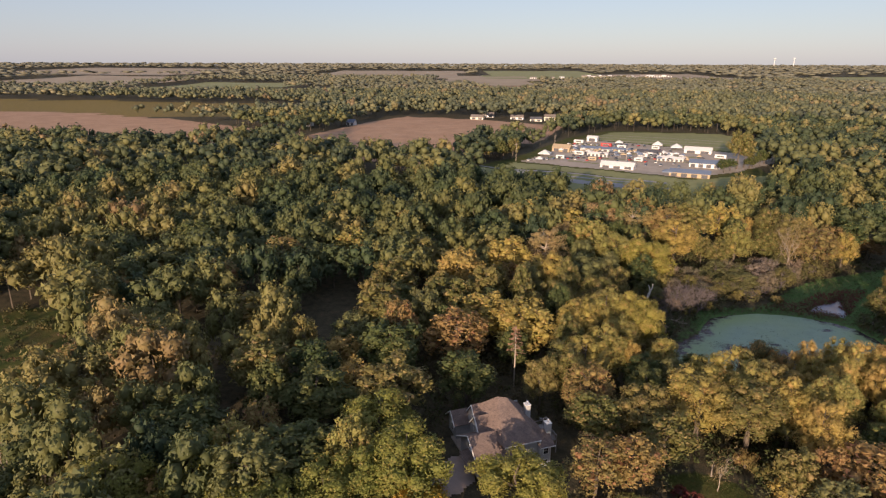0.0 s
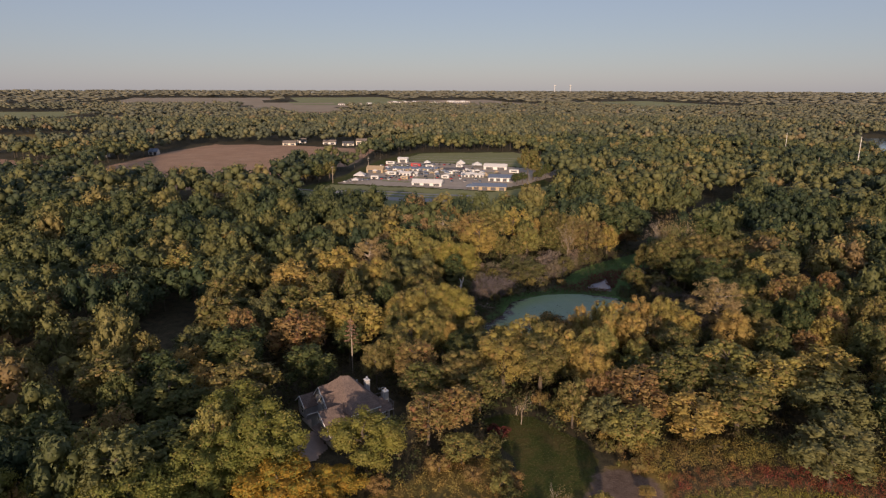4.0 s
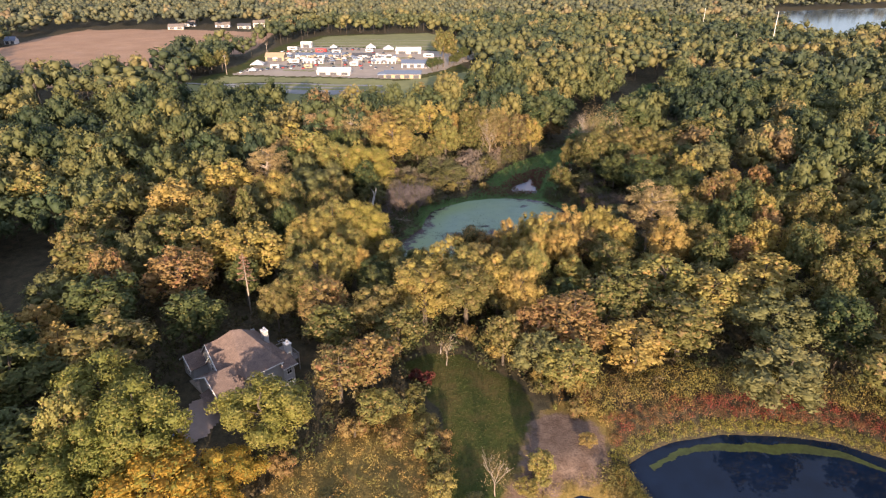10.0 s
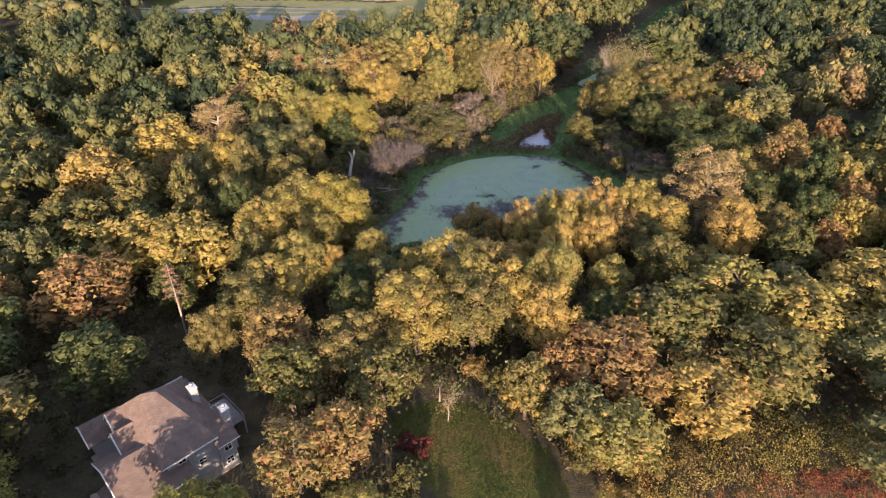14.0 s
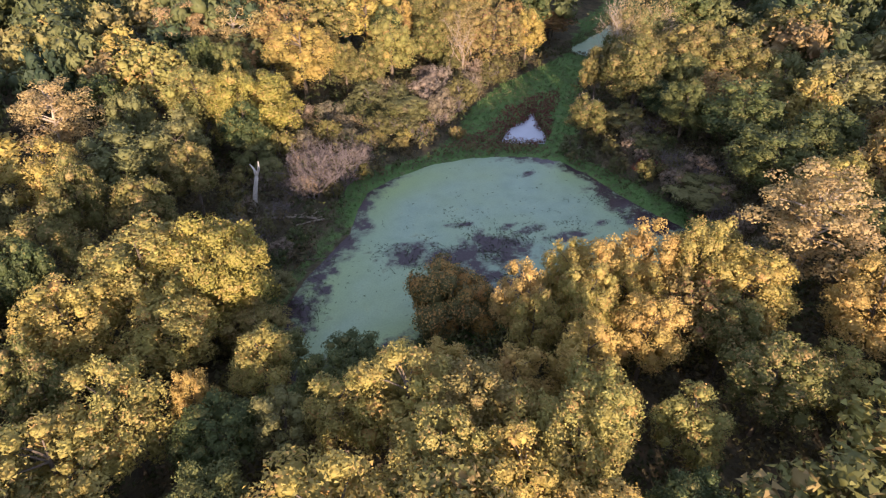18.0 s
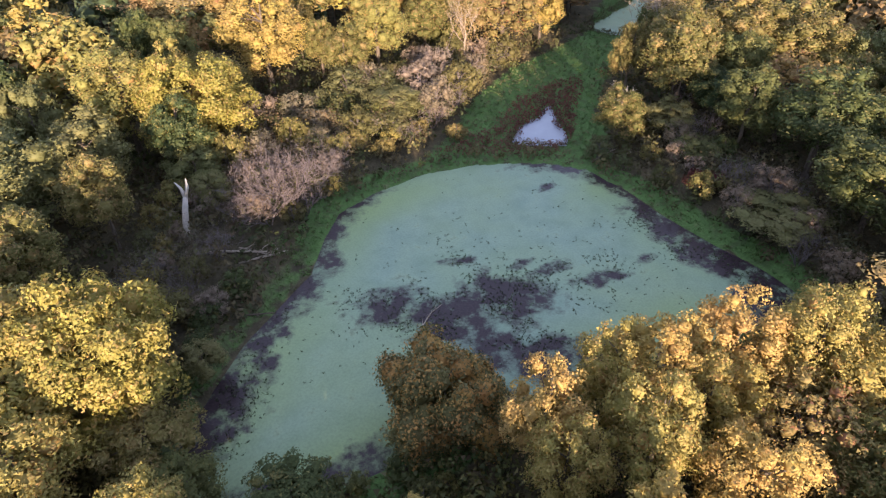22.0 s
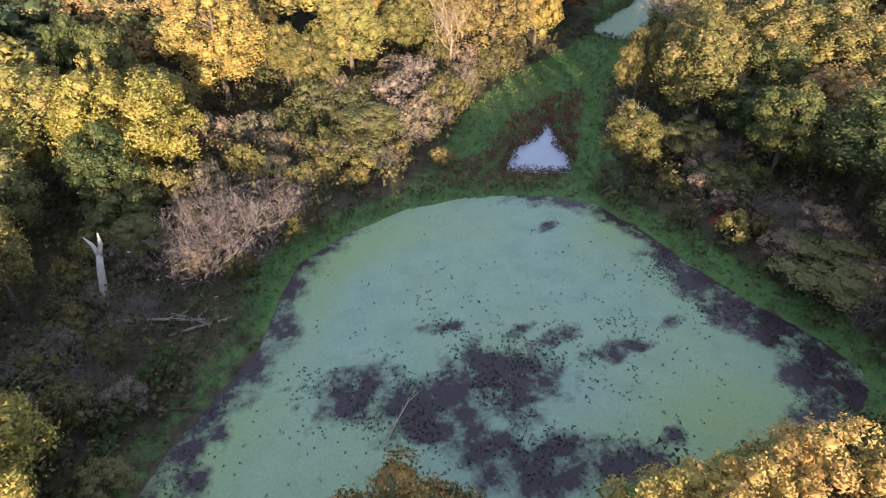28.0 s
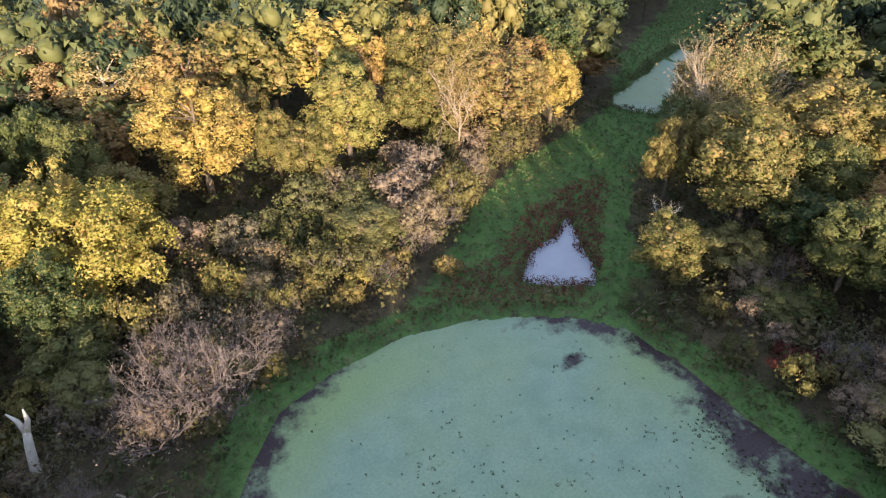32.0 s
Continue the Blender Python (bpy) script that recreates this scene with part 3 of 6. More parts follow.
def make_kind(kind, mat, variants, rx, rz, top, lobes, near, far=None, bark=None, limbs=7, core=0.62, jitter=0.6, low=-0.8):
    """Full-crowned trees: near and far are (sprays, size of a spray)."""
    KINDS[kind] = []
    for k in range(variants):
        seed = hash_name(kind) + k
        rng = np.random.default_rng(seed)
        z0, wide = top - rz, rz * rng.uniform(0.94, 1.04)
        made = []
        for count, size in (near, far or near):
            v, f, tips = dense_crown(seed + 50, rx, wide, z0, lobes + k % 3, count, size, low, jitter, core, sub=max(0.9, rx * 0.3))
            v[:, 2] *= top / v[:, 2].max()
            made.append(raw_mesh("crown_" + kind, v, f, mat, 3, True))
            if not far:
                made *= 2
                break
        keep_trunk(kind, rng, top, tips, limbs, bark, made, rx)


def make_thin(kind, mat, variants, rx, rz, top, clumps, per, size, bark, limbs):
    """Sparse trees whose limbs show."""
    KINDS[kind] = []
    for k in range(variants):
        seed = hash_name(kind) + k
        cm, tips = crown_mesh("crown_" + kind, seed + 50, rx, rz, top - rz, clumps, per, size, mat)
        keep_trunk(kind, np.random.default_rng(seed), top, tips, limbs, bark, [cm, cm], rx)


def keep_trunk(kind, rng, top, tips, limbs, bark, crowns, rx):
    bm = trunk_bmesh(rng, top * 0.86, 0.16 + top * 0.009, tips, limbs)
    tm = bpy.data.meshes.new("trunk_" + kind)
    bm.to_mesh(tm)
    bm.free()
    tm.materials.append(bark or M_BARK)
    KINDS[kind].append((tm, crowns[0], crowns[1], rx, top))


NEAR_LEAF, FAR_LEAF = (8000, 0.26), (2200, 0.50)
make_kind("green", M_LEAF["green"], 4, 4.8, 7.6, 18.5, 44, NEAR_LEAF, FAR_LEAF)
make_kind("olive", M_LEAF["olive"], 4, 4.8, 7.4, 18.0, 44, NEAR_LEAF, FAR_LEAF)
make_kind("gold", M_LEAF["gold"], 5, 4.5, 7.4, 17.5, 42, (10500, 0.22), FAR_LEAF, core=0.54, jitter=0.6)
make_kind("rust", M_LEAF["rust"], 3, 4.3, 7.0, 17.0, 34, (5000, 0.26), (2200, 0.42), M_BARK, 14, 0.5, 0.8)
make_kind("silver", M_LEAF["silver"], 3, 4.4, 7.0, 16.0, 36, (6000, 0.26), (2600, 0.42), core=0.66, jitter=0.8)
make_thin("pale", M_LEAF["pale"], 2, 4.6, 7.0, 20.0, 120, 84, 0.25, M_PALE_BARK, 30)
make_kind("orange", M_LEAF["orange"], 2, 4.8, 4.8, 11.0, 34, (8000, 0.27), core=0.7, jitter=0.7)
make_kind("oak", M_LEAF["oak"], 3, 5.4, 6.6, 15.0, 40, (10000, 0.28), core=0.6)
make_kind("great_oak", M_LEAF["great_oak"], 2, 8.2, 7.6, 17.0, 60, (25000, 0.29), limbs=14, core=0.58)
make_kind("bush", M_LEAF["rust_green"], 1, 5.6, 4.8, 9.4, 34, (18000, 0.23), core=0.84)
for shrub_kind, shrub_leaf, shrub_top in (("shrub", "olive", 3.6), ("shrub_gold", "gold", 3.6), ("shrub_rust", "rust", 3.2), ("shrub_red", "red", 2.2), ("shrub_green", "green", 3.8)):
    make_kind(shrub_kind, M_LEAF[shrub_leaf], 2, 2.1, shrub_top * 0.5, shrub_top, 10, (1300, 0.2), core=0.6, jitter=0.8)
for shrub_kind, shrub_leaf in (("shrub_thorn", "thorn"), ("shrub_dull", "dull")):
    make_kind(shrub_kind, M_LEAF[shrub_leaf], 3, 2.8, 2.9, 5.8, 15, (2300, 0.21), bark=M_GREY_TWIG, limbs=12, core=0.5, jitter=0.9, low=-0.95)

WORDS = {
    "green": ("broad green oak with a dense rounded crown", "tree"), "olive": ("olive green maple just turning yellow", "tree"),
    "gold": ("golden yellow autumn tree lit by low sun", "tree"), "rust": ("rust brown autumn tree with thinning leaves", "tree"),
    "pale": ("tall pale cottonwood with sparse buff leaves", "tree"), "orange": ("bright orange yellow maple by the drive", "tree"),
    "silver": ("silvery green tree with thin foliage", "tree"), "oak": ("broad olive green oak near the house", "tree"),
    "great_oak": ("broad spreading oak turning yellow green", "tree"),
    "bush": ("round dark bush with orange leaf tips at the pond", "bush"), "shrub": ("low olive shrub at the wood's edge", "shrub"),
    "shrub_gold": ("low yellow shrub at the wood's edge", "shrub"), "shrub_rust": ("low rust brown shrub in rough grass", "shrub"),
    "shrub_thorn": ("grey brown thorn bush losing its leaves", "shrub"), "shrub_dull": ("dull olive bush at the marsh's edge", "shrub"),
    "shrub_red": ("low dark red bush in the marsh", "shrub"), "shrub_green": ("low green willow shrub by the water", "shrub"),
}
TREE_COUNT = {}
rng_tree = np.random.default_rng(11)


def tree(kind, x, y, top, radius, word=""):
    """One tree: its top's height above the water and its crown's radius are as given."""
    variants = KINDS[kind]
    k = TREE_COUNT[kind] = TREE_COUNT.get(kind, -1) + 1
    tm, fm, cm, r0, t0 = variants[k % len(variants)]
    if inside(x, y, NEAR_WOOD) > 0:
        cm = fm
    z = float(land(x, y))
    ob = empty("shrub" if kind.startswith("shrub") else "tree", pose(x, y, z, 0, 0, rng_tree.uniform(0, 360)) @ Matrix.Diagonal((radius / r0, radius / r0, (top - z) / t0, 1)),
               word or WORDS[kind][0], WORDS[kind][1], "shrubs" if kind.startswith("shrub") else "trees of the wood")
    for name, me in (("trunk", tm), ("crown", cm)):
        o = new(name, me)
        o.parent = ob
    return ob


TAKEN = []      # x, y, radius of what stands already


def free(x, y, r):
    return all((x - a) ** 2 + (y - b) ** 2 > (0.8 * (r + c)) ** 2 for a, b, c in TAKEN)


def grow(kind, x, y, top, r):
    r = min(r, 7.2)
    if top > 7.5 and kind != "bush" and max(float(inside(x, y, p)) for p in LOW_SHORES) > 0:
        return None
    if kind != "bush" and max(float(inside(x, y, p)) for p in (POND, POND_EAST, POND_WEST, PUDDLE, LAWN)) > -1.5:
        return None
    TAKEN.append((x, y, r))
    return tree(kind, x, y, top, r)


NW_SHORE = ((44, 150), (57, 172), (70, 176), (82, 174), (78, 166), (70, 158), (60, 146), (50, 138))
SOUTH_BANK = ((66, 127), (92, 125), (118, 121), (120, 115), (103, 116.5), (92, 118.5), (84, 121), (78, 119), (62, 118.5))
EAST_SHORE = ((114, 160), (127, 164), (129, 150), (127, 128), (121, 116), (114, 122))
NORTH_SHORE = ((64, 176), (82, 174), (100, 179), (112, 187), (125, 197), (119, 204), (104, 197.5), (90, 193), (72, 189.5))
LOW_SHORES = (NW_SHORE, SOUTH_BANK, EAST_SHORE, NORTH_SHORE)
OPEN_GROUND = (POND, POND_EAST, POND_WEST, PUDDLE, POOL, LAWN, MUD, MEADOW, EAST_BANK) + LOW_SHORES

# ---- the wood round the ponds ----
HERO = ((-30, 62), (0, 60), (30, 78), (62, 68), (84, 58), (112, 46), (150, 60), (165, 120), (172, 178), (150, 215), (110, 226), (70, 212), (20, 190), (-20, 150), (-40, 110))
HOUSE_YARD = ((-2, 78), (8, 76), (25, 86), (26, 100), (14, 110), (2, 106), (-4, 92))

# trees that stand out, and some added to keep sun streaks off the pond: east, north, top's height over the water,
# crown's radius
for x, y, top, r in (
    (79.2, 201.6, 20.0, 8.0), (103.1, 193.3, 19.0, 6.6), (99.3, 200.2, 19.0, 5.8), (104.0, 224.6, 21.0, 7.2), (87.6, 185.8, 9.0, 3.9), (40.3, 140.8, 18.0, 9.5), (31.9, 134.3, 17.0, 5.5), (34.8, 119.9, 17.0, 4.6), (41.1, 120.7, 13.0, 2.3), (31.1, 169.1, 18.0, 5.9), (34.5, 236.5, 20.0, 12.6), (50.0, 201.0, 20.0, 10.0), (55.4, 188.8, 19.0, 6.4), (45.6, 214.0, 20.0, 7.7), (85.7, 115.8, 16.0, 4.4), (92.0, 114.0, 17.0, 4.4), (96.8, 110.4, 17.5, 4.0), (76.2, 116.6, 15.0, 3.4), (82.9, 116.6, 15.4, 3.6), (88.0, 112.0, 15.0, 3.8), (101.5, 111.8, 16.0, 3.8), (99.0, 104.8, 16.0, 5.4), (58.3, 108.7, 17.0, 5.3), (63.5, 112.5, 12.5, 3.4), (66.0, 102.5, 14.5, 4.4), (57.0, 100.5, 18.0, 4.6), (72.0, 99.0, 16.5, 4.4),
):
    grow('gold', x, y, top, r)
for x, y, top, r in (
    (52.8, 111.5, 15.0, 3.5), (69.4, 107.6, 13.0, 3.6), (75.4, 104.8, 16.5, 3.8), (75.6, 113.0, 14.0, 3.2), (68.0, 97.0, 17.0, 4.2), (84.0, 105.0, 16.0, 3.8), (64.0, 90.0, 17.0, 4.4), (79.9, 94.9, 14.0, 3.5), (11.0, 138.3, 18.0, 7.2), (41.0, 131.2, 14.0, 5.4), (29.8, 116.5, 16.0, 5.7), (47.5, 100.1, 17.0, 7.1), (62.5, 96.7, 17.0, 4.4), (28.9, 75.6, 9.0, 3.9), (61.2, 69.3, 12.0, 5.1), (94.3, 82.8, 16.0, 6.4), (99.5, 74.3, 16.0, 7.0), (75.7, 69.3, 13.0, 6.4), (114.3, 75.0, 16.0, 8.2), (47.8, 88.8, 13.0, 4.9), (5.1, 169.6, 19.0, 10.3), (20.0, 182.4, 19.0, 11.0), (-13.9, 219.4, 19.0, 11.5), (-69.0, 124.3, 17.0, 8.5), (-30.6, 195.5, 19.0, 15.1), (19.2, 132.2, 18.0, 9.3),
):
    grow('gold', x, y, top, r)
for x, y, top, r in (
    (78.0, 190.5, 15.0, 5.8), (61.1, 228.5, 21.0, 8.8), (33.0, 187.8, 20.0, 6.9), (70.8, 221.4, 20.0, 8.2), (111.8, 106.9, 22.0, 7.4),
):
    grow('pale', x, y, top, r)
for x, y, top, r in (
    (134.6, 159.9, 19.0, 6.3), (150.3, 161.8, 20.0, 6.9), (140.2, 165.8, 19.0, 6.8), (154.7, 154.4, 20.0, 7.6), (91.5, 220.8, 21.0, 8.3), (120.8, 207.7, 21.0, 7.2), (80.7, 183.2, 9.0, 4.5), (118.2, 216.6, 21.0, 6.1), (121.8, 158.8, 8.0, 4.8), (180.7, 161.6, 20.0, 11.2), (93.0, 102.1, 14.0, 3.8), (62.6, 105.1, 17.0, 4.8), (90.1, 94.6, 16.0, 5.0), (-9.2, 102.9, 18.0, 9.0), (25.5, 112.8, 16.0, 5.6), (36.2, 98.1, 15.0, 5.5), (55.1, 96.3, 17.0, 7.1), (38.1, 90.6, 14.0, 4.8), (80.7, 81.7, 16.0, 7.9), (86.0, 69.1, 16.0, 8.6), (-7.4, 186.2, 18.0, 11.3), (-14.1, 164.8, 18.0, 11.6), (1.1, 148.6, 18.0, 7.8), (-14.9, 141.5, 18.0, 8.8), (-36.0, 110.9, 18.0, 11.8), (108.3, 42.6, 17.0, 10.2), (144.6, 72.8, 18.0, 11.7), (-45.7, 138.5, 18.0, 11.5),
):
    grow('olive', x, y, top, r)
for x, y, top, r in (
    (75.9, 233.0, 21.0, 6.4), (126.2, 199.2, 18.0, 7.4), (156.0, 216.2, 9.0, 6.7), (80.7, 216.7, 21.0, 6.7), (91.6, 106.5, 14.0, 4.2), (3.1, 126.1, 18.0, 9.9), (27.7, 104.1, 16.0, 5.2), (24.5, 82.8, 14.0, 4.8), (30.0, 82.5, 15.0, 4.8), (68.4, 79.1, 15.0, 7.3), (60.5, 82.6, 13.0, 3.2), (-75.2, 114.7, 15.0, 8.2), (-49.8, 182.4, 19.0, 16.3), (-62.5, 158.8, 18.0, 11.6),
):
    grow('rust', x, y, top, r)
for x, y, top, r in (
    (94.3, 182.2, 7.0, 4.6), (113.6, 194.8, 8.0, 4.8), (152.3, 178.3, 19.0, 5.7), (129.2, 156.0, 8.0, 4.0), (40.0, 171.9, 16.0, 8.9), (160.2, 134.4, 19.0, 8.0), (122.4, 130.0, 6.0, 5.8), (47.8, 113.9, 12.0, 3.2), (52.4, 79.4, 14.0, 5.1), (58.2, 74.6, 12.0, 4.3), (102.6, 62.5, 16.0, 8.9), (90.4, 51.3, 14.0, 7.2),
):
    grow('silver', x, y, top, r)
for x, y, top, r in (
    (170.8, 183.1, 21.0, 8.9), (132.8, 145.9, 16.0, 4.8), (134.9, 152.5, 13.0, 4.4), (57.4, 168.4, 11.0, 3.5), (46.4, 127.4, 11.0, 4.6), (136.1, 136.5, 18.0, 7.4), (129.8, 124.5, 16.0, 7.7), (141.1, 124.4, 17.0, 6.3), (58.1, 122.2, 7.0, 3.7), (54.2, 129.4, 5.0, 3.0), (42.1, 115.9, 12.0, 4.3), (-10.9, 119.9, 18.0, 9.7), (4.8, 110.1, 15.0, 5.9), (-23.1, 84.5, 15.0, 11.2), (-23.3, 101.9, 16.0, 10.3), (-43.4, 89.0, 17.0, 11.6), (-83.5, 201.8, 19.0, 16.6),
):
    grow('green', x, y, top, r)
for x, y, top, r in (
    (72.2, 124.4, 10.2, 6.0),
):
    grow('bush', x, y, top, r)
for x, y, top, r in (
    (11.2, 77.4, 15.4, 7.2), (-6.0, 80.5, 18.5, 7.2), (-11.0, 92.0, 17.5, 7.0),
):
    grow('oak', x, y, top, r)
for x, y, top, r in (
    (-4.0, 72.5, 12.0, 8.7), (2.3, 67.0, 9.0, 4.4),
):
    grow('orange', x, y, top, r)

TAKEN += [(15.5, 116.5, 4.5), (13.5, 112.0, 3.0)]
PALETTE = ("olive", "green", "olive", "silver", "gold", "olive", "gold", "green", "rust", "gold", "green", "olive")


MARSH_EDGE = ((74, 162), (82, 178), (102, 183), (110, 174), (100, 164), (86, 164))     # no tall trees here


def wood_fill(count, rng):
    made = 0
    for _ in range(6000):
        if made >= count:
            break
        x, y = rng.uniform(-40, 172), rng.uniform(46, 226)
        if inside(x, y, HERO) < 0 or max(float(inside(x, y, p)) for p in OPEN_GROUND) > -2.2 or inside(x, y, HOUSE_YARD) > 0 or inside(x, y, VALLEY) > -2:
            continue
        r = rng.uniform(3.4, 5.8)
        if not free(x, y, r):
            continue
        TAKEN.append((x, y, r))
        n = noise.noise((x * 0.02, y * 0.02, 3.0))
        kind = PALETTE[int((n * 0.9 + 0.5 + rng.uniform(-0.35, 0.35)) * len(PALETTE)) % len(PALETTE)]
        belt = 34 < x < 106 and 64 < y < (109 if x > 56 else 136)      # lower trees south of the pond
        top = rng.uniform(11.0, 14.0) if belt else rng.uniform(13.5, 19.5)
        made += 1
        if inside(x, y, MARSH_EDGE) < 0:
            tree(kind, x, y, top, r)


wood_fill(250, np.random.default_rng(5))


# ---- woodland further off ----
FAR_FIELDS = tuple(((x - w, y - d), (x + w, y - d), (x + w * 1.15, y + d), (x - w * 0.9, y + d)) for x, y, w, d in
                   ((-620, 1700, 170, 330), (-1150, 2050, 260, 420), (140, 2300, 170, 420), (420, 2900, 260, 480), (900, 2500, 200, 420), (-250, 2900, 320, 460), (1500, 2100, 240, 380), (-1500, 3000, 420, 480), (740, 2420, 230, 170), (1105, 1580, 70, 60), (400, 2330, 120, 120)))
BARE = (POND, POND_EAST, POND_WEST, PUDDLE, POOL, LAWN, MUD, MEADOW, EAST_BANK, FAIR, FIELD, FIELD_WEST, FIELD_FAR, FIELD_FAR_EAST, FIELD_GREEN, LAKE, CLEARING, HERO, VALLEY) + FAR_FIELDS
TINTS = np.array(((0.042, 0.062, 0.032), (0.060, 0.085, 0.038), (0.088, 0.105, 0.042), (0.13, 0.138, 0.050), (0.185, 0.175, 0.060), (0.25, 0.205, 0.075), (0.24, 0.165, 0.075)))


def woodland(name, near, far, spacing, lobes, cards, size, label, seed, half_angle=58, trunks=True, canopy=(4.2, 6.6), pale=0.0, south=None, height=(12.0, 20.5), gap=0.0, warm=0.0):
    """A stand of full crowns as one mesh: each tree keeps one tint."""
    rng = np.random.default_rng(seed)
    lim = far
    g = np.arange(-lim, lim, spacing, dtype=float)
    x, y = np.meshgrid(g, np.arange(-lim if south else -0.1 * lim, lim, spacing))
    x[::2] += spacing * 0.5
    x, y = (x + rng.uniform(-0.36, 0.36, x.shape) * spacing).ravel(), (y + rng.uniform(-0.36, 0.36, y.shape) * spacing).ravel()
    dx, dy = x - 20, y - 40
    d = np.hypot(dx, dy)
    ang = np.degrees(np.arctan2(dx, dy)) - 12
    ok = (d > near) & (d < far) & (abs(ang) < half_angle) & (rng.uniform(0, 1, len(x)) >= gap)
    if south:
        ok &= y < south
    x, y = x[ok], y[ok]
    worst = np.max([inside(x, y, p) for p in BARE], 0)
    ok = worst < -2
    x, y = x[ok], y[ok]
    n = len(x)
    r = rng.uniform(*canopy, n)
    h = rng.uniform(*height, n) + 2.0 * (r - canopy[0]) / (canopy[1] - canopy[0])
    z = land(x, y)
    mean = sum(canopy) / 2
    kinds = [dense_crown(seed * 31 + j, 1.0, 1.0, 0.0, lobes, cards, size / mean, 0.0 if lobes < 4 else -0.5, 0.62, 0.82 if lobes < 8 else 0.68, 0.33) for j in range(7)]
    turn, kind = rng.uniform(0, 6.28, n), rng.integers(0, len(kinds), n)
    patch = np.array([noise.noise((a * 0.012, b * 0.012, 1.0)) for a, b in zip(x, y)])
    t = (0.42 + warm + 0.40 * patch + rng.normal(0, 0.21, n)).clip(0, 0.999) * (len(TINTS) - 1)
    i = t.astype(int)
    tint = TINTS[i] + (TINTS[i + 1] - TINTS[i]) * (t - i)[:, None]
    tint = tint + (np.array((0.21, 0.20, 0.155)) - tint) * pale      # distance haze put into the tint: farther stands are paler and greyer
    vs, fs, ts, at = [], [], [], 0
    for j, (kv, kf, _) in enumerate(kinds):
        w = np.flatnonzero(kind == j)
        c, s_ = np.cos(turn[w])[:, None], np.sin(turn[w])[:, None]
        half = 0.42 * h[w][:, None]
        p = np.stack([x[w][:, None] + r[w][:, None] * (kv[:, 0] * c - kv[:, 1] * s_), y[w][:, None] + r[w][:, None] * (kv[:, 0] * s_ + kv[:, 1] * c), (z[w] + 0.58 * h[w])[:, None] + half * kv[:, 2]], 2)
        vs.append(p.reshape(-1, 3))
        fs.append((kf[None] + at + len(kv) * np.arange(len(w))[:, None, None]).reshape(-1, 3))
        ts.append(np.repeat(tint[w], len(kv), 0))
        at += len(kv) * len(w)
    me = raw_mesh(name, np.concatenate(vs), np.concatenate(fs), M_WOODLAND, 3, True)
    colour_attribute(me, "tint", np.concatenate(ts))
    ob = tagged(new(name, me), label, "woodland", kind="stuff")
    if trunks:
        a = np.array((0, 2.1, 4.2))
        ring = np.stack([np.cos(a), np.sin(a)], -1) * 0.22
        lo = np.concatenate([np.c_[x, y][:, None, :] + ring[None], np.repeat(z[:, None, None] - 0.3, 3, 1)], 2)
        hi = np.concatenate([np.c_[x, y][:, None, :] + ring[None] * 0.5, np.repeat((z + h * 0.7)[:, None, None], 3, 1)], 2)
        tv = np.concatenate([lo, hi], 1).reshape(-1, 3)
        tf = (np.array(((0, 1, 4, 3), (1, 2, 5, 4), (2, 0, 3, 5)))[None] + 6 * np.arange(n)[:, None, None]).reshape(-1, 4)
        o = new("trunk_stand", raw_mesh("trunk_stand", tv, tf, M_BARK))
        o.parent = ob
        tagged(o, kind="stuff")


woodland("woodland", 20, 135, 9.6, 14, 850, 0.6, "olive and golden trees at the wood's edge", 20, 85, canopy=(4.4, 7.0), warm=0.12)
woodland("woodland", 130, 330, 16, 3, 12, 2.4, "autumn woods behind the ponds", 25, 180, south=-75, canopy=(5.5, 8.5))
woodland("woodland", 135, 330, 10.8, 10, 470, 0.9, "mixed autumn woodland of olive, green and golden trees", 21, 80, canopy=(5.0, 7.8), warm=0.03)
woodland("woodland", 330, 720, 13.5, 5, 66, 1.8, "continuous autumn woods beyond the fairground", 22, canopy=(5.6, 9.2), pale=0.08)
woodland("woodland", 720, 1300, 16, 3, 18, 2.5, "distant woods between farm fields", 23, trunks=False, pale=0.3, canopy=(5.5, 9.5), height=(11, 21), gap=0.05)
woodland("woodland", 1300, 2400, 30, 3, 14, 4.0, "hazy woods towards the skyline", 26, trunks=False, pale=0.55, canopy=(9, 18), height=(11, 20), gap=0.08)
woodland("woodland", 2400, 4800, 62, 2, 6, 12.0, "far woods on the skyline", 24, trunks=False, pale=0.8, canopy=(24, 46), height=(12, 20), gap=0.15)


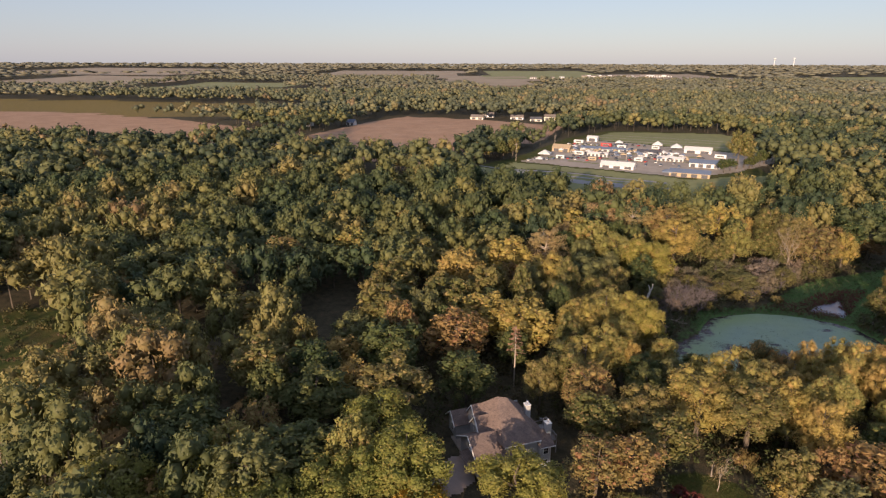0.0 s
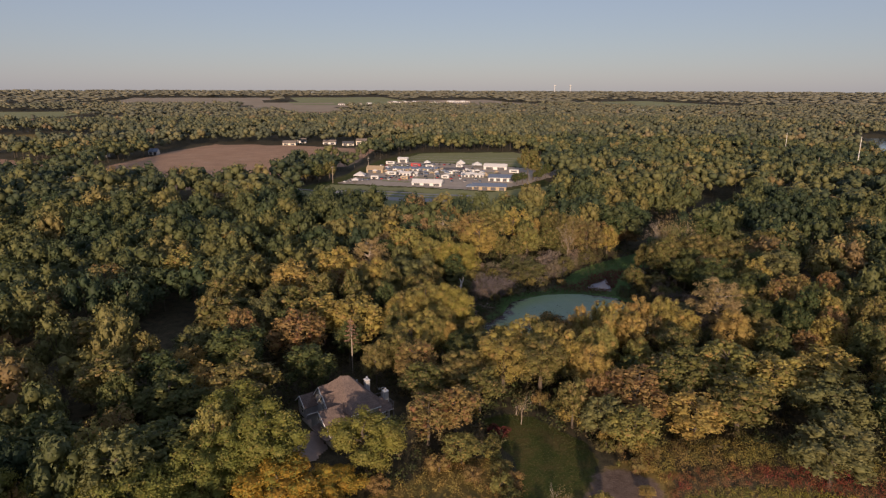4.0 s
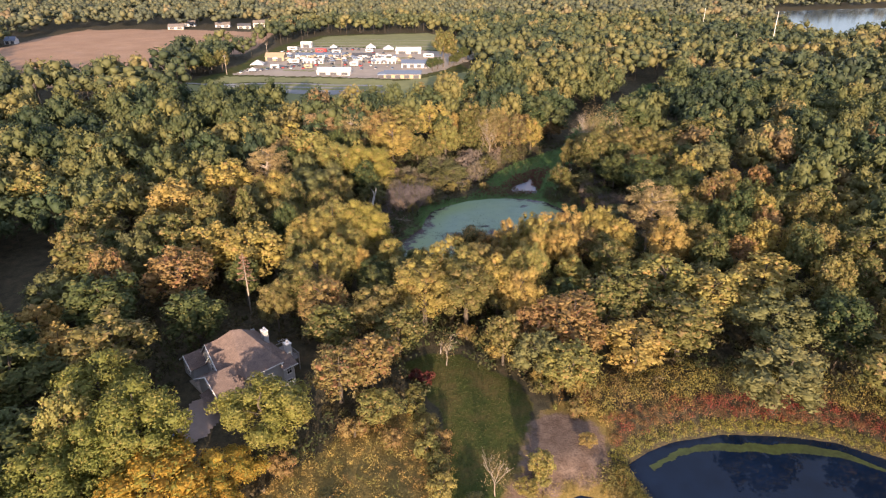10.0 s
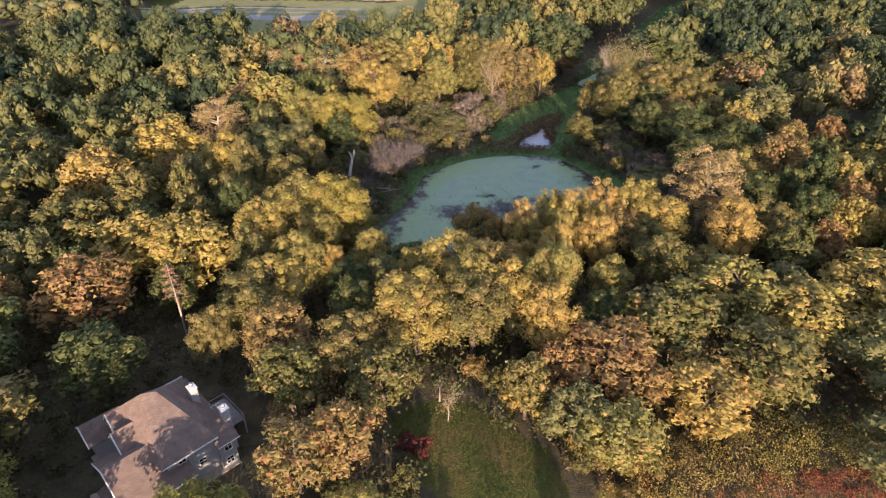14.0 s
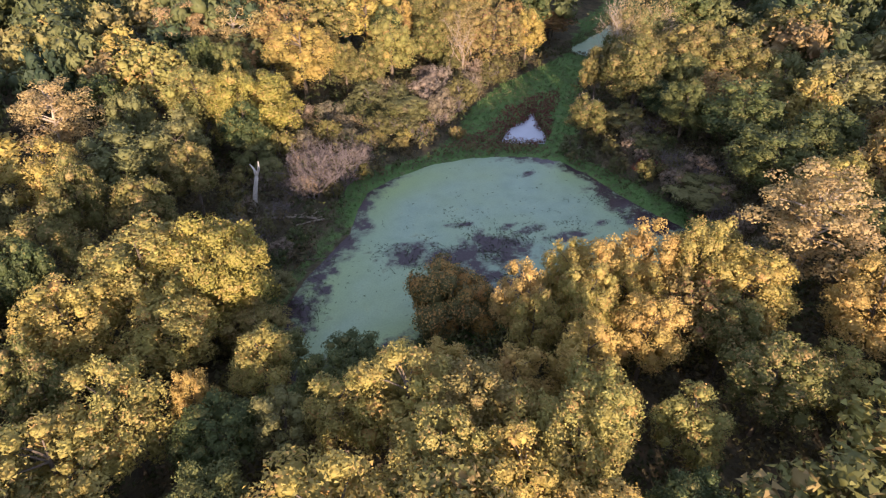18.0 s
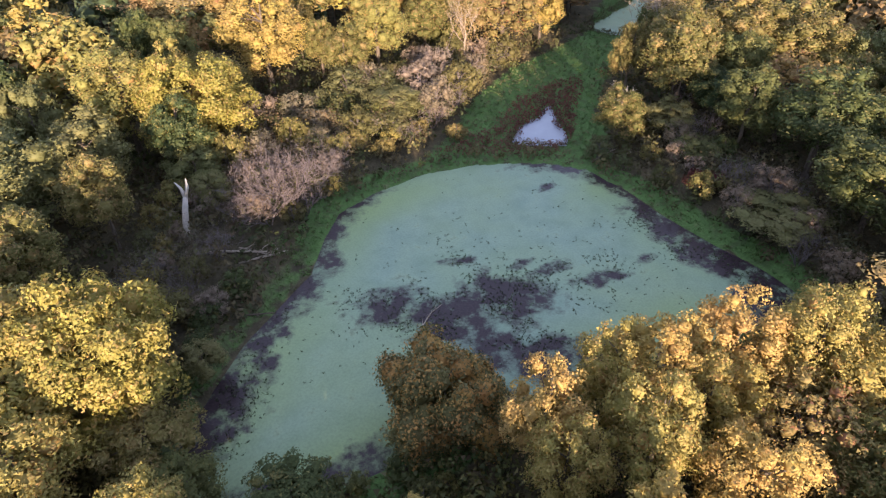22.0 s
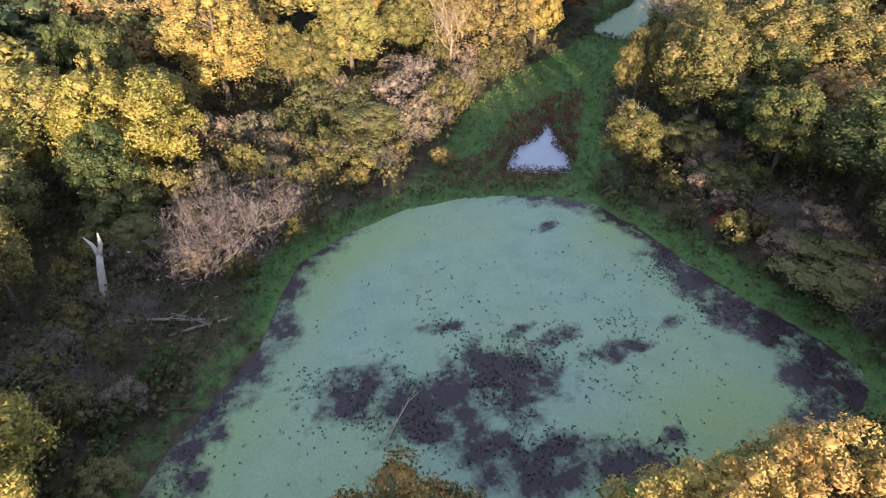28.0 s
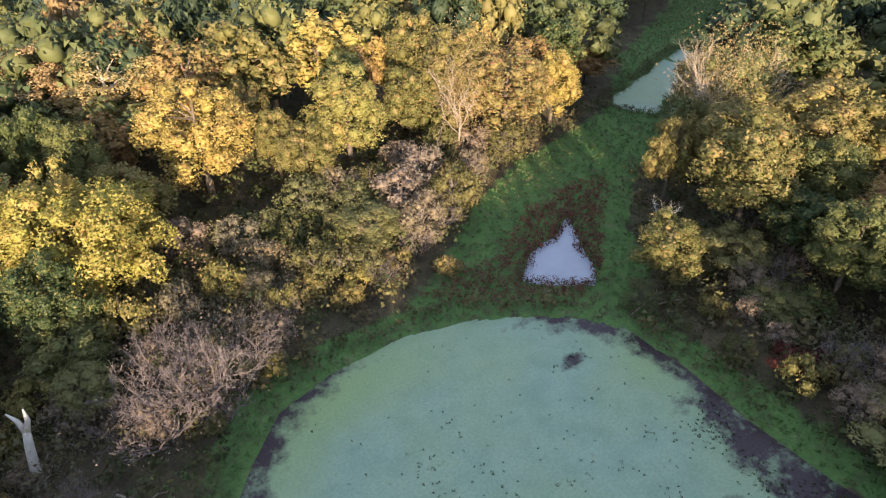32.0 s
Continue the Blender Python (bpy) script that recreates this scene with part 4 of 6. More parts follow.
# ---- undergrowth ----
def scatter(name, poly, spacing, height, radius, cards, size, tints, label, seed, away=(), centre_z=0.45, prob=1.0, ring=None):
    """Brush over a piece of ground, as one mesh: each bush keeps one tint."""
    rng = np.random.default_rng(seed)
    px0, px1 = min(p[0] for p in poly), max(p[0] for p in poly)
    py0, py1 = min(p[1] for p in poly), max(p[1] for p in poly)
    x, y = np.meshgrid(np.arange(px0, px1, spacing), np.arange(py0, py1, spacing))
    x, y = (x + rng.uniform(-0.5, 0.5, x.shape) * spacing).ravel(), (y + rng.uniform(-0.5, 0.5, y.shape) * spacing).ravel()
    ok = (inside(x, y, poly) > 0) & (rng.uniform(0, 1, len(x)) < prob)
    for p, gap in away:
        ok &= inside(x, y, p) < -gap
    if ring:
        d = inside(x, y, ring[0])
        ok &= (d > ring[1]) & (d < ring[2])
    x, y = x[ok], y[ok]
    n = len(x)
    h = rng.uniform(*height, n)
    r = rng.uniform(*radius, n)
    k = 3
    per = max(3, int(cards * 1.6) // k)
    d = rng.normal(size=(n * k, 3))
    c = np.c_[np.repeat(x, k), np.repeat(y, k), np.repeat(land(x, y) + h * centre_z, k)] + d * np.repeat(np.c_[r * 0.4, r * 0.4, h * 0.22], k, 0)
    v, f = leaf_cards(rng, c, np.repeat(np.minimum(r, h * 0.55), k), per, size * 0.9, 0.3, 0.9, 0.3)
    me = raw_mesh(name, v, f, M_WOODLAND, 3)
    tints = np.array(tints)
    patch = np.array([noise.noise((a * 0.05, b * 0.05, 2.0)) for a, b in zip(x, y)])
    t = (0.5 + 0.6 * patch + rng.normal(0, 0.2, n)).clip(0, 0.999) * (len(tints) - 1)
    i = t.astype(int)
    tint = tints[i] + (tints[np.minimum(i + 1, len(tints) - 1)] - tints[i]) * (t - i)[:, None]
    colour_attribute(me, "tint", np.repeat(tint, k * per * 3, 0))
    return tagged(new(name, me), label, "undergrowth", kind="stuff")


NO_BUSH = ((POND, 1.5), (POND_EAST, 1.5), (POND_WEST, 1.5), (PUDDLE, 1.0), (POOL, 1.0), (LAWN, 0.3), (MUD, 0.5), (HOUSE_YARD, 0.0))
FOREST_TINTS = ((0.05, 0.06, 0.025), (0.075, 0.09, 0.03), (0.11, 0.085, 0.045), (0.14, 0.125, 0.045))
scatter("undergrowth", HERO, 2.6, (1.2, 4.5), (1.0, 2.0), 30, 0.52, FOREST_TINTS, "dense dark undergrowth between the trunks", 31, NO_BUSH + ((VALLEY, 0.0), (MEADOW, 0.0), (EAST_BANK, 0.0)))
scatter("brush", MEADOW, 1.6, (0.6, 2.5), (0.8, 1.7), 42, 0.21, ((0.20, 0.18, 0.05), (0.33, 0.24, 0.065), (0.40, 0.28, 0.08), (0.31, 0.17, 0.06), (0.27, 0.24, 0.06), (0.18, 0.19, 0.05)), "dry golden brown meadow brush", 32, NO_BUSH)
EAST_AREA = ((52, -4), (52, 60), (60, 72), (90, 72), (112, 52), (114, 20), (108, -4))
REED_TINTS = ((0.22, 0.21, 0.04), (0.30, 0.25, 0.05), (0.16, 0.17, 0.04), (0.32, 0.24, 0.08))
scatter("bank_reeds", EAST_AREA, 0.5, (0.7, 1.8), (0.3, 0.6), 20, 0.17, REED_TINTS, "yellow green reeds along the pond's rim", 33, ((POND_WEST, 0.3),), ring=(POND_EAST, -2.6, -0.1))
scatter("bank_reeds", ((24, 4), (24, 56), (60, 60), (60, 4)), 0.6, (0.5, 1.5), (0.35, 0.7), 18, 0.17, ((0.20, 0.15, 0.06), (0.24, 0.18, 0.06), (0.13, 0.12, 0.04)), "straw coloured reeds along the pond's rim", 42, ((POND_EAST, 0.3), (MUD, -1.0)), ring=(POND_WEST, -2.4, -0.1), prob=0.7)
scatter("red_brush", ((60, 40), (60, 74), (98, 74), (118, 50), (118, 30), (104, 30)), 1.0, (0.9, 2.6), (0.6, 1.2), 64, 0.17, ((0.19, 0.045, 0.035), (0.24, 0.06, 0.04), (0.22, 0.12, 0.05), (0.17, 0.13, 0.045)), "dark red and brown brush behind the pond bank", 34, NO_BUSH, ring=(POND_EAST, -6.8, -2.8))
scatter("thicket", ((60, 40), (60, 76), (98, 78), (124, 50), (124, 24), (104, 24)), 1.7, (1.6, 4.4), (1.0, 1.9), 90, 0.22, ((0.12, 0.12, 0.035), (0.22, 0.19, 0.05), (0.30, 0.23, 0.06), (0.22, 0.14, 0.06)), "olive thicket between bank and wood", 43, NO_BUSH, ring=(POND_EAST, -15, -6.5))
DIKE = ((54, 18), (57.5, 30), (59, 52), (56, 54), (54, 50), (56, 44), (54, 34))
scatter("dike_brush", DIKE, 0.9, (0.9, 2.4), (0.5, 1.1), 20, 0.26, ((0.09, 0.10, 0.03), (0.16, 0.14, 0.04), (0.22, 0.16, 0.06)), "olive brush on the dike between the ponds", 44, ((POND_WEST, -0.5), (POND_EAST, -0.5)))
RED_MARSH = ((96, 171), (102, 166), (108, 163), (113, 162), (119.5, 166), (124, 172), (132, 180), (134, 183), (127, 184), (118, 181), (109, 174))
scatter("marsh_brush", RED_MARSH, 0.8, (0.5, 1.6), (0.4, 0.9), 18, 0.24, ((0.13, 0.036, 0.034), (0.17, 0.058, 0.048), (0.15, 0.085, 0.055)), "dark red marsh plants round the puddle", 35, ((POND, 1.2), (PUDDLE, -0.5)))
scatter("marsh_grass", VALLEY, 1.0, (0.3, 0.8), (0.4, 0.9), 12, 0.24, ((0.09, 0.15, 0.05), (0.10, 0.19, 0.06), (0.15, 0.165, 0.075), (0.18, 0.15, 0.08)), "bright green marsh grass along the valley", 36, ((POND, 0.4), (PUDDLE, 0.3), (POOL, 0.3), (RED_MARSH, 0.3)), prob=0.8)
SHORE = ((44, 126), (50, 138), (58, 148), (66, 158), (74, 167), (86, 171), (98, 169), (108, 164), (118, 156), (120, 142), (121, 130), (121, 118), (112, 115), (100, 117), (80, 121), (60, 119), (48, 121))
scatter("shore_grass", SHORE, 0.9, (0.25, 0.8), (0.35, 0.8), 12, 0.22, ((0.065, 0.13, 0.035), (0.09, 0.17, 0.045), (0.14, 0.13, 0.065), (0.15, 0.125, 0.085)), "green grass and sedge on the pond shore", 37, ((POND, 0.2), (PUDDLE, 0.3), (RED_MARSH, 0.0)), prob=0.85)
scatter("clearing_brush", CLEARING, 3.4, (0.8, 3.2), (1.0, 2.2), 24, 0.6, ((0.05, 0.06, 0.02), (0.10, 0.09, 0.035), (0.15, 0.12, 0.045), (0.12, 0.08, 0.04)), "scrubby olive and brown brush in the clearing", 38, prob=0.6)
SOUTH_EDGE = ((52, 120), (66, 119), (84, 122), (92, 119.5), (103, 117.5), (120, 116), (120, 106), (96, 103), (66, 108), (50, 114))
scatter("thicket", SOUTH_EDGE, 1.7, (1.5, 4.5), (1.0, 1.9), 34, 0.36, ((0.05, 0.06, 0.02), (0.09, 0.10, 0.03), (0.16, 0.14, 0.04), (0.18, 0.10, 0.05)), "leafy thicket behind the pond's near bank", 39, ((POND, 2.0),))
scatter("thicket", ((36, 130), (44, 148), (50, 160), (58, 174), (70, 180), (84, 178), (80, 172), (66, 168), (57, 160), (50, 148), (44, 134)), 1.4, (1.2, 3.6), (0.9, 1.7), 64, 0.19, ((0.16, 0.14, 0.115), (0.20, 0.165, 0.135), (0.13, 0.14, 0.07), (0.23, 0.18, 0.135)), "grey brown brush behind the pond's shore", 40, ((POND, 2.0),))
scatter("thicket", ((122, 160), (130, 168), (134, 158), (132, 140), (128, 124), (122, 118), (124, 132), (124, 148)), 1.5, (1.2, 3.8), (0.9, 1.8), 30, 0.34, ((0.09, 0.09, 0.05), (0.14, 0.12, 0.08), (0.10, 0.12, 0.05), (0.17, 0.13, 0.09)), "dark brush between bank and wood", 41, ((POND, 3.0),))
scatter("thicket", NORTH_SHORE, 2.3, (1.8, 5.6), (1.3, 2.5), 60, 0.34, ((0.09, 0.10, 0.03), (0.13, 0.12, 0.04), (0.16, 0.11, 0.06), (0.14, 0.13, 0.09), (0.20, 0.15, 0.07)), "brown and olive thicket along the marsh's edge", 46)

scatter("puddle_reeds", RED_MARSH, 0.45, (0.5, 1.1), (0.15, 0.4), 9, 0.2, ((0.05, 0.03, 0.02), (0.10, 0.05, 0.03), (0.07, 0.08, 0.03)), "brown reeds standing round the puddle", 47, ring=(PUDDLE, -0.9, 0.45), prob=0.75)

scatter("pool_reeds", ((150, 192), (200, 214), (204, 232), (184, 228), (152, 214)), 0.7, (0.5, 1.5), (0.3, 0.8), 16, 0.24, ((0.09, 0.06, 0.04), (0.12, 0.12, 0.05), (0.08, 0.13, 0.04)), "brown and green reeds round the marsh pool", 49, ring=(POOL, -2.6, 0.3), prob=0.7)
scatter("lawn_grass", LAWN, 0.55, (0.08, 0.26), (0.2, 0.45), 9, 0.12, ((0.055, 0.085, 0.022), (0.085, 0.10, 0.026), (0.13, 0.11, 0.04)), "uneven tufts of mown lawn grass", 48, prob=0.8)


def pond_weed(count, seed):
    """Small dark tufts standing in the duckweed: many round the open water, few elsewhere."""
    rng = np.random.default_rng(seed)
    x, y = rng.uniform(46, 118, count), rng.uniform(118, 167, count)
    near = np.zeros(count)
    for cx, cy, rx, ry, turn in OPEN_PATCHES:
        a = radians(turn)
        p, q = (x - cx) * math.cos(a) + (y - cy) * math.sin(a), -(x - cx) * math.sin(a) + (y - cy) * math.cos(a)
        near = np.maximum(near, 1.6 - np.sqrt((p / rx) ** 2 + (q / ry) ** 2))
    band = np.exp(-(((y - 140 + (x - 85) * 0.15) / 7.0) ** 2)) * np.exp(-(((x - 88) / 17) ** 2)) * 0.3
    patch = np.array([noise.noise((a * 0.25, b * 0.25, 7.0)) for a, b in zip(x, y)])
    ok = (inside(x, y, POND) > 0.4) & (rng.uniform(0, 1, count) < (near.clip(0, 1) * 0.45 + band + 0.01) * (0.5 + 1.6 * patch).clip(0, 1.5))
    x, y = x[ok], y[ok]
    c = np.c_[x, y, np.full(len(x), 0.05)]
    v, f = leaf_cards(rng, c, rng.uniform(0.08, 0.26, len(x)), 6, 0.115, 0.6, 0.3, 0.2)
    me = raw_mesh("pond_weed", v, f, M_WOODLAND, 3)
    t = rng.uniform(0, 1, (len(x), 1))
    colour_attribute(me, "tint", np.repeat(np.array((0.03, 0.035, 0.02)) * (1 - t) + np.array((0.06, 0.085, 0.03)) * t, 18, 0))
    return tagged(new("pond_weed", me), "dark weed tufts in the duckweed", "water weed", kind="stuff")


pond_weed(42000, 45)


# ---- single things round the ponds ----
def branchy(rng, bm, base, way, length, radius, depth, spread=0.7, twigs=3, sides=4):
    """A bare limb that forks into finer ones."""
    tip = Vector(base) + Vector(way) * length
    mid = Vector(base).lerp(tip, 0.5) + Vector(rng.normal(size=3)) * length * 0.06
    add_tube(bm, [base, mid, tip], [max(r_, 0.010) for r_ in (radius, radius * 0.75, radius * 0.45)], sides)
    if depth == 0:
        return
    for k in range(twigs):
        w = (Vector(way) + Vector(rng.normal(size=3)) * spread * 0.6)
        w.z += 0.15
        start = Vector(base).lerp(tip, 0.45 + 0.55 * (k + 1) / twigs)
        branchy(rng, bm, start, w.normalized(), length * rng.uniform(0.5, 0.72), radius * 0.5, depth - 1, spread, twigs, 3)


def bare_mesh(name, seed, height, stems, spread, mat, depth=3, twigs=3, radius=0.09):
    rng = np.random.default_rng(seed)
    bm = bmesh.new()
    for k in range(stems):
        a = 2 * math.pi * k / stems + rng.uniform(-0.4, 0.4)
        lean = spread * rng.uniform(0.4, 1.1) if stems > 1 else 0.05
        w = Vector((math.cos(a) * lean, math.sin(a) * lean, 1)).normalized()
        branchy(rng, bm, (math.cos(a) * 0.15, math.sin(a) * 0.15, -0.2), w, height * 0.45, radius, depth, 0.75, twigs)
    me = bpy.data.meshes.new(name)
    bm.to_mesh(me)
    bm.free()
    me.materials.append(mat)
    return me


GREY_BARE = [bare_mesh("bare_crown", 60 + k, 4.6, 6, 0.9, M_GREY_TWIG, 4, 3, 0.07) for k in range(2)]
WHITE_BARE = bare_mesh("bare_crown", 70, 8.0, 3, 0.3, M_DEAD_WOOD, 3, 3, 0.10)
SAPLING = bare_mesh("bare_crown", 71, 7.0, 1, 0.1, M_PALE_BARK, 3, 4, 0.09)
TALL_BARE = bare_mesh("bare_crown", 72, 16.0, 2, 0.22, M_PALE_BARK, 4, 3, 0.2)


def bare(name, me, x, y, scale, label, category, turn=0.0, leaves=None):
    t = empty(name, pose(x, y, float(land(x, y)), 0, 0, turn) @ Matrix.Scale(scale, 4), label, category, "bare trees")
    o = new("bare_crown", me)
    o.parent = t
    if leaves:
        c = new("foliage", leaves)
        c.parent = t
    return t


def thin_leaves(seed, height, radius, count, size, mat):
    rng = np.random.default_rng(seed)
    d = rng.normal(size=(count, 3)) * (radius * 0.5, radius * 0.5, height * 0.2) + (0, 0, height * 0.62)
    v, f = leaf_cards(rng, d, np.full(count, 0.25), 3, size, 0.2, 1, 0.2)
    return raw_mesh("foliage", v, f, mat, 3)


GREY_LEAVES = thin_leaves(80, 4.6, 2.7, 500, 0.075, M_LEAF["grey"])
BUFF_LEAVES = thin_leaves(81, 7.0, 1.6, 260, 0.11, M_LEAF["pale"])
TALL_LEAVES = thin_leaves(82, 16.0, 4.4, 1900, 0.15, M_LEAF["pale"])
for x, y, s, turn in ((70.5, 164.6, 2.0, 10), (74.5, 166.8, 1.6, 81), (67.3, 162.4, 1.5, 150), (68.5, 167.2, 1.7, 201), (72.2, 163.2, 1.2, 33), (80, 172, 1.0, 200), (64, 164, 1.0, 250), (124, 138, 1.2, 20), (127, 133, 1.1, 70), (99, 178, 1.0, 10), (105, 182, 1.2, 100),
                      (112, 190, 1.3, 30), (123, 196, 1.2, 60), (52, 156, 1.1, 0), (49, 150, 1.0, 40), (55, 152, 0.9, 140), (131, 151, 1.0, 10), (136, 160, 1.1, 70), (60, 158, 1.0, 10), (120, 125, 1.1, 10), (93, 175, 0.9, 45)):
    bare("grey_shrub", GREY_BARE[int(turn) % 2], x, y, s, "grey leafless shrub with tangled branches", "shrub", turn, GREY_LEAVES)
for x, y, s, turn in ((108, 112, 0.9, 0), (112, 114, 0.8, 60), (128.5, 166, 0.9, 30), (22, 330, 1.8, 0)):
    bare("bare_tree", WHITE_BARE, x, y, s, "small dead tree with pale bare branches", "tree", turn)
bare("sapling", SAPLING, 45.3, 85.5, 1.0, "slender sapling with few leaves on the lawn", "sapling", 20, BUFF_LEAVES)
bare("sapling", SAPLING, 38.5, 54.5, 1.05, "small bare sapling beside the muddy shore", "sapling", 120, BUFF_LEAVES)
for x, y, s, turn in ((146, 175, 1.25, 0), (152, 182, 1.2, 50), (158, 178, 1.1, 90), (122, 205, 1.1, 20), (117, 198, 1.0, 70), (-70, 112, 1.0, 10), (-64, 104, 0.9, 60), (-60, 120, 0.9, 90), (-82, 96, 0.7, 90), (-88, 100, 0.6, 10), (-75, 90, 0.7, 20)):
    bare("bare_tree", TALL_BARE, x, y, s, "tall pale tree that has lost most leaves", "tree", turn, TALL_LEAVES)

# the white snag
snag = empty("snag", pose(57.2, 163.3, float(land(57.2, 163.3))), "bleached white dead trunk with a forked top", "dead tree")
bm = bmesh.new()
add_tube(bm, [(-0.1, 0, -0.4), (0.35, -0.2, 2.2), (0.85, -0.45, 4.8), (1.3, -0.7, 6.8)], [0.5, 0.4, 0.34, 0.28], 9)
part("trunk", bm, M_DEAD_WOOD, snag, smooth=True)
for pts, rr in (([(1.25, -0.68, 6.5), (1.05, -0.6, 7.9), (0.6, -0.4, 8.7)], (0.27, 0.17, 0.05)), ([(1.25, -0.68, 6.5), (1.75, -0.9, 7.9), (1.85, -0.95, 9.1)], (0.26, 0.2, 0.06))):
    bm = bmesh.new()
    add_tube(bm, pts, list(rr), 7)
    part("limb", bm, M_DEAD_WOOD, snag, smooth=True)
# fallen logs at the pond's edge
for x, y, ln, turn, r, label in ((61.5, 158.6, 8.5, -28, 0.2, "long fallen grey log at the pond's edge"), (64.5, 156.2, 5.5, -5, 0.16, "fallen grey log half in the pond"), (64.0, 157.6, 4.5, -50, 0.13, "fallen pale branch by the pond"),
                                 (60.5, 148.0, 6.0, -20, 0.12, "thin dark log in the shallows"), (118.5, 157.5, 6.5, 12, 0.12, "pale fallen branch on the far bank"), (121.0, 156.0, 4.0, -15, 0.1, "pale fallen branch on the far bank"),
                                 (47.0, 91.0, 4.0, 60, 0.14, "pale fallen branch at the lawn's edge")):
    t = empty("fallen_log", pose(x, y, max(0.0, float(land(x, y))) + r * 0.7, 0, 0, turn), label, "log", "fallen logs")
    rng = np.random.default_rng(int(x * 7 + y))
    bm = bmesh.new()
    add_tube(bm, [(-ln / 2, 0, 0), (0, 0.15, 0.05), (ln / 2, 0, 0.1)], [r, r * 0.85, r * 0.5], 7)
    wood = M_BARK if "dark" in label else M_PALE_BARK
    part("stem", bm, wood, t, smooth=True)
    bm = bmesh.new()
    for k in range(7):
        branchy(rng, bm, (ln * (0.05 + 0.06 * k), 0.1, 0.05), Vector((0.6, rng.uniform(-0.8, 0.8), rng.uniform(0.0, 0.5))).normalized(), ln * 0.16, r * 0.3, 1, 0.6, 2, 4)
    part("broken_limb", bm, wood, t)
# a thin branch lying in the duckweed
t = empty("floating_branch", pose(77.5, 138.3, 0.03, 0, 0, 25), "thin pale branch lying in the duckweed", "branch", "fallen logs")
rng = np.random.default_rng(4)
bm = bmesh.new()
add_tube(bm, [(-3, -0.6, 0), (-1, 0, 0.05), (1.2, 0.5, 0.05), (3, 0.4, 0)], [0.06, 0.08, 0.07, 0.03], 5)
for k in range(5):
    add_tube(bm, [(-2 + k, -0.2 + 0.2 * k, 0.04), (-1.2 + k, 0.5 + 0.1 * k, 0.06)], [0.04, 0.015], 4)
part("stem", bm, M_PALE_BARK, t)
# the dying conifer behind the house
t = empty("dead_conifer", pose(15.5, 119.5, float(land(15.5, 119.5))), "tall dying conifer with thin reddish needles", "tree")
bm = bmesh.new()
add_tube(bm, [(0, 0, -0.4), (0.05, 0, 6), (0, 0.05, 14.5)], [0.2, 0.15, 0.03], 7)
part("trunk", bm, M_PALE_BARK, t)
rng = np.random.default_rng(9)
pts = []
bm = bmesh.new()
for k in range(34):
    z, a = 8.2 + 6.0 * (k / 33) ** 0.9, k * 2.4
    ln = 0.5 + 1.5 * (1 - (z - 8.2) / 6.4)
    tip = (math.cos(a) * ln, math.sin(a) * ln, z - 0.25)
    add_tube(bm, [(0, 0, z), tip], [0.035, 0.01], 3)
    pts += [(tip[0] * s, tip[1] * s, z - 0.25 * s) for s in (0.5, 0.8, 1.0)]
part("bare_crown", bm, M_PALE_BARK, t)
v, f = leaf_cards(rng, np.array(pts), np.full(len(pts), 0.3), 8, 0.2, 0, 0.5)
o = new("needle_cover", raw_mesh("needle_cover", v, f, leaf("needles_dead", ((0.0, (0.34, 0.19, 0.12)), (1.0, (0.36, 0.2, 0.13)))), 3))
o.parent = t
# shrubs along the shores and the lawn
for kind, spots in (
        ("shrub_red", ((121.5, 142.5), (123.5, 140.5), (40.0, 82.5), (38.6, 84.0), (62.0, 66.0))),
        ("shrub_green", ((52, 141), (50, 137), (47.5, 133), (55, 144.5), (58, 124), (62, 122.5), (67, 122), (72, 123), (48, 128), (56.5, 148), (130, 146), (126, 150), (60.5, 151.5))),
        ("shrub", ((122, 152), (88, 173), (84, 175.5), (96, 177), (54.5, 88.5), (36, 78), (34.5, 70), (126.5, 158), (130, 163), (33, 62), (57, 71))),
        ("shrub_gold", ((35, 75), (33, 66), (46, 54.5), (62, 68), (31.5, 58), (58.5, 74), (36.5, 90), (90, 175), (55, 84), (57, 79))),
        ("shrub_rust", ((60, 70), (64, 66.5), (35.5, 67), (29, 70), (24, 74), (53, 92), (101, 173.5), (130, 156), (59, 64), (12, 71), (2, 74)))):
    for x, y in spots:
        k = 0.8 + 0.35 * ((x * 13.7 + y * 7.3) % 1.0)
        tree(kind, x, y, float(land(x, y)) + 3.1 * k * (0.7 if kind == "shrub_red" else 1.0), 1.9 * k)
rng = np.random.default_rng(77)
WEST_BRUSH = ((40, 134), (43, 148), (50, 160), (57, 162), (57, 152), (51, 143), (47, 134))
BUSHES = []
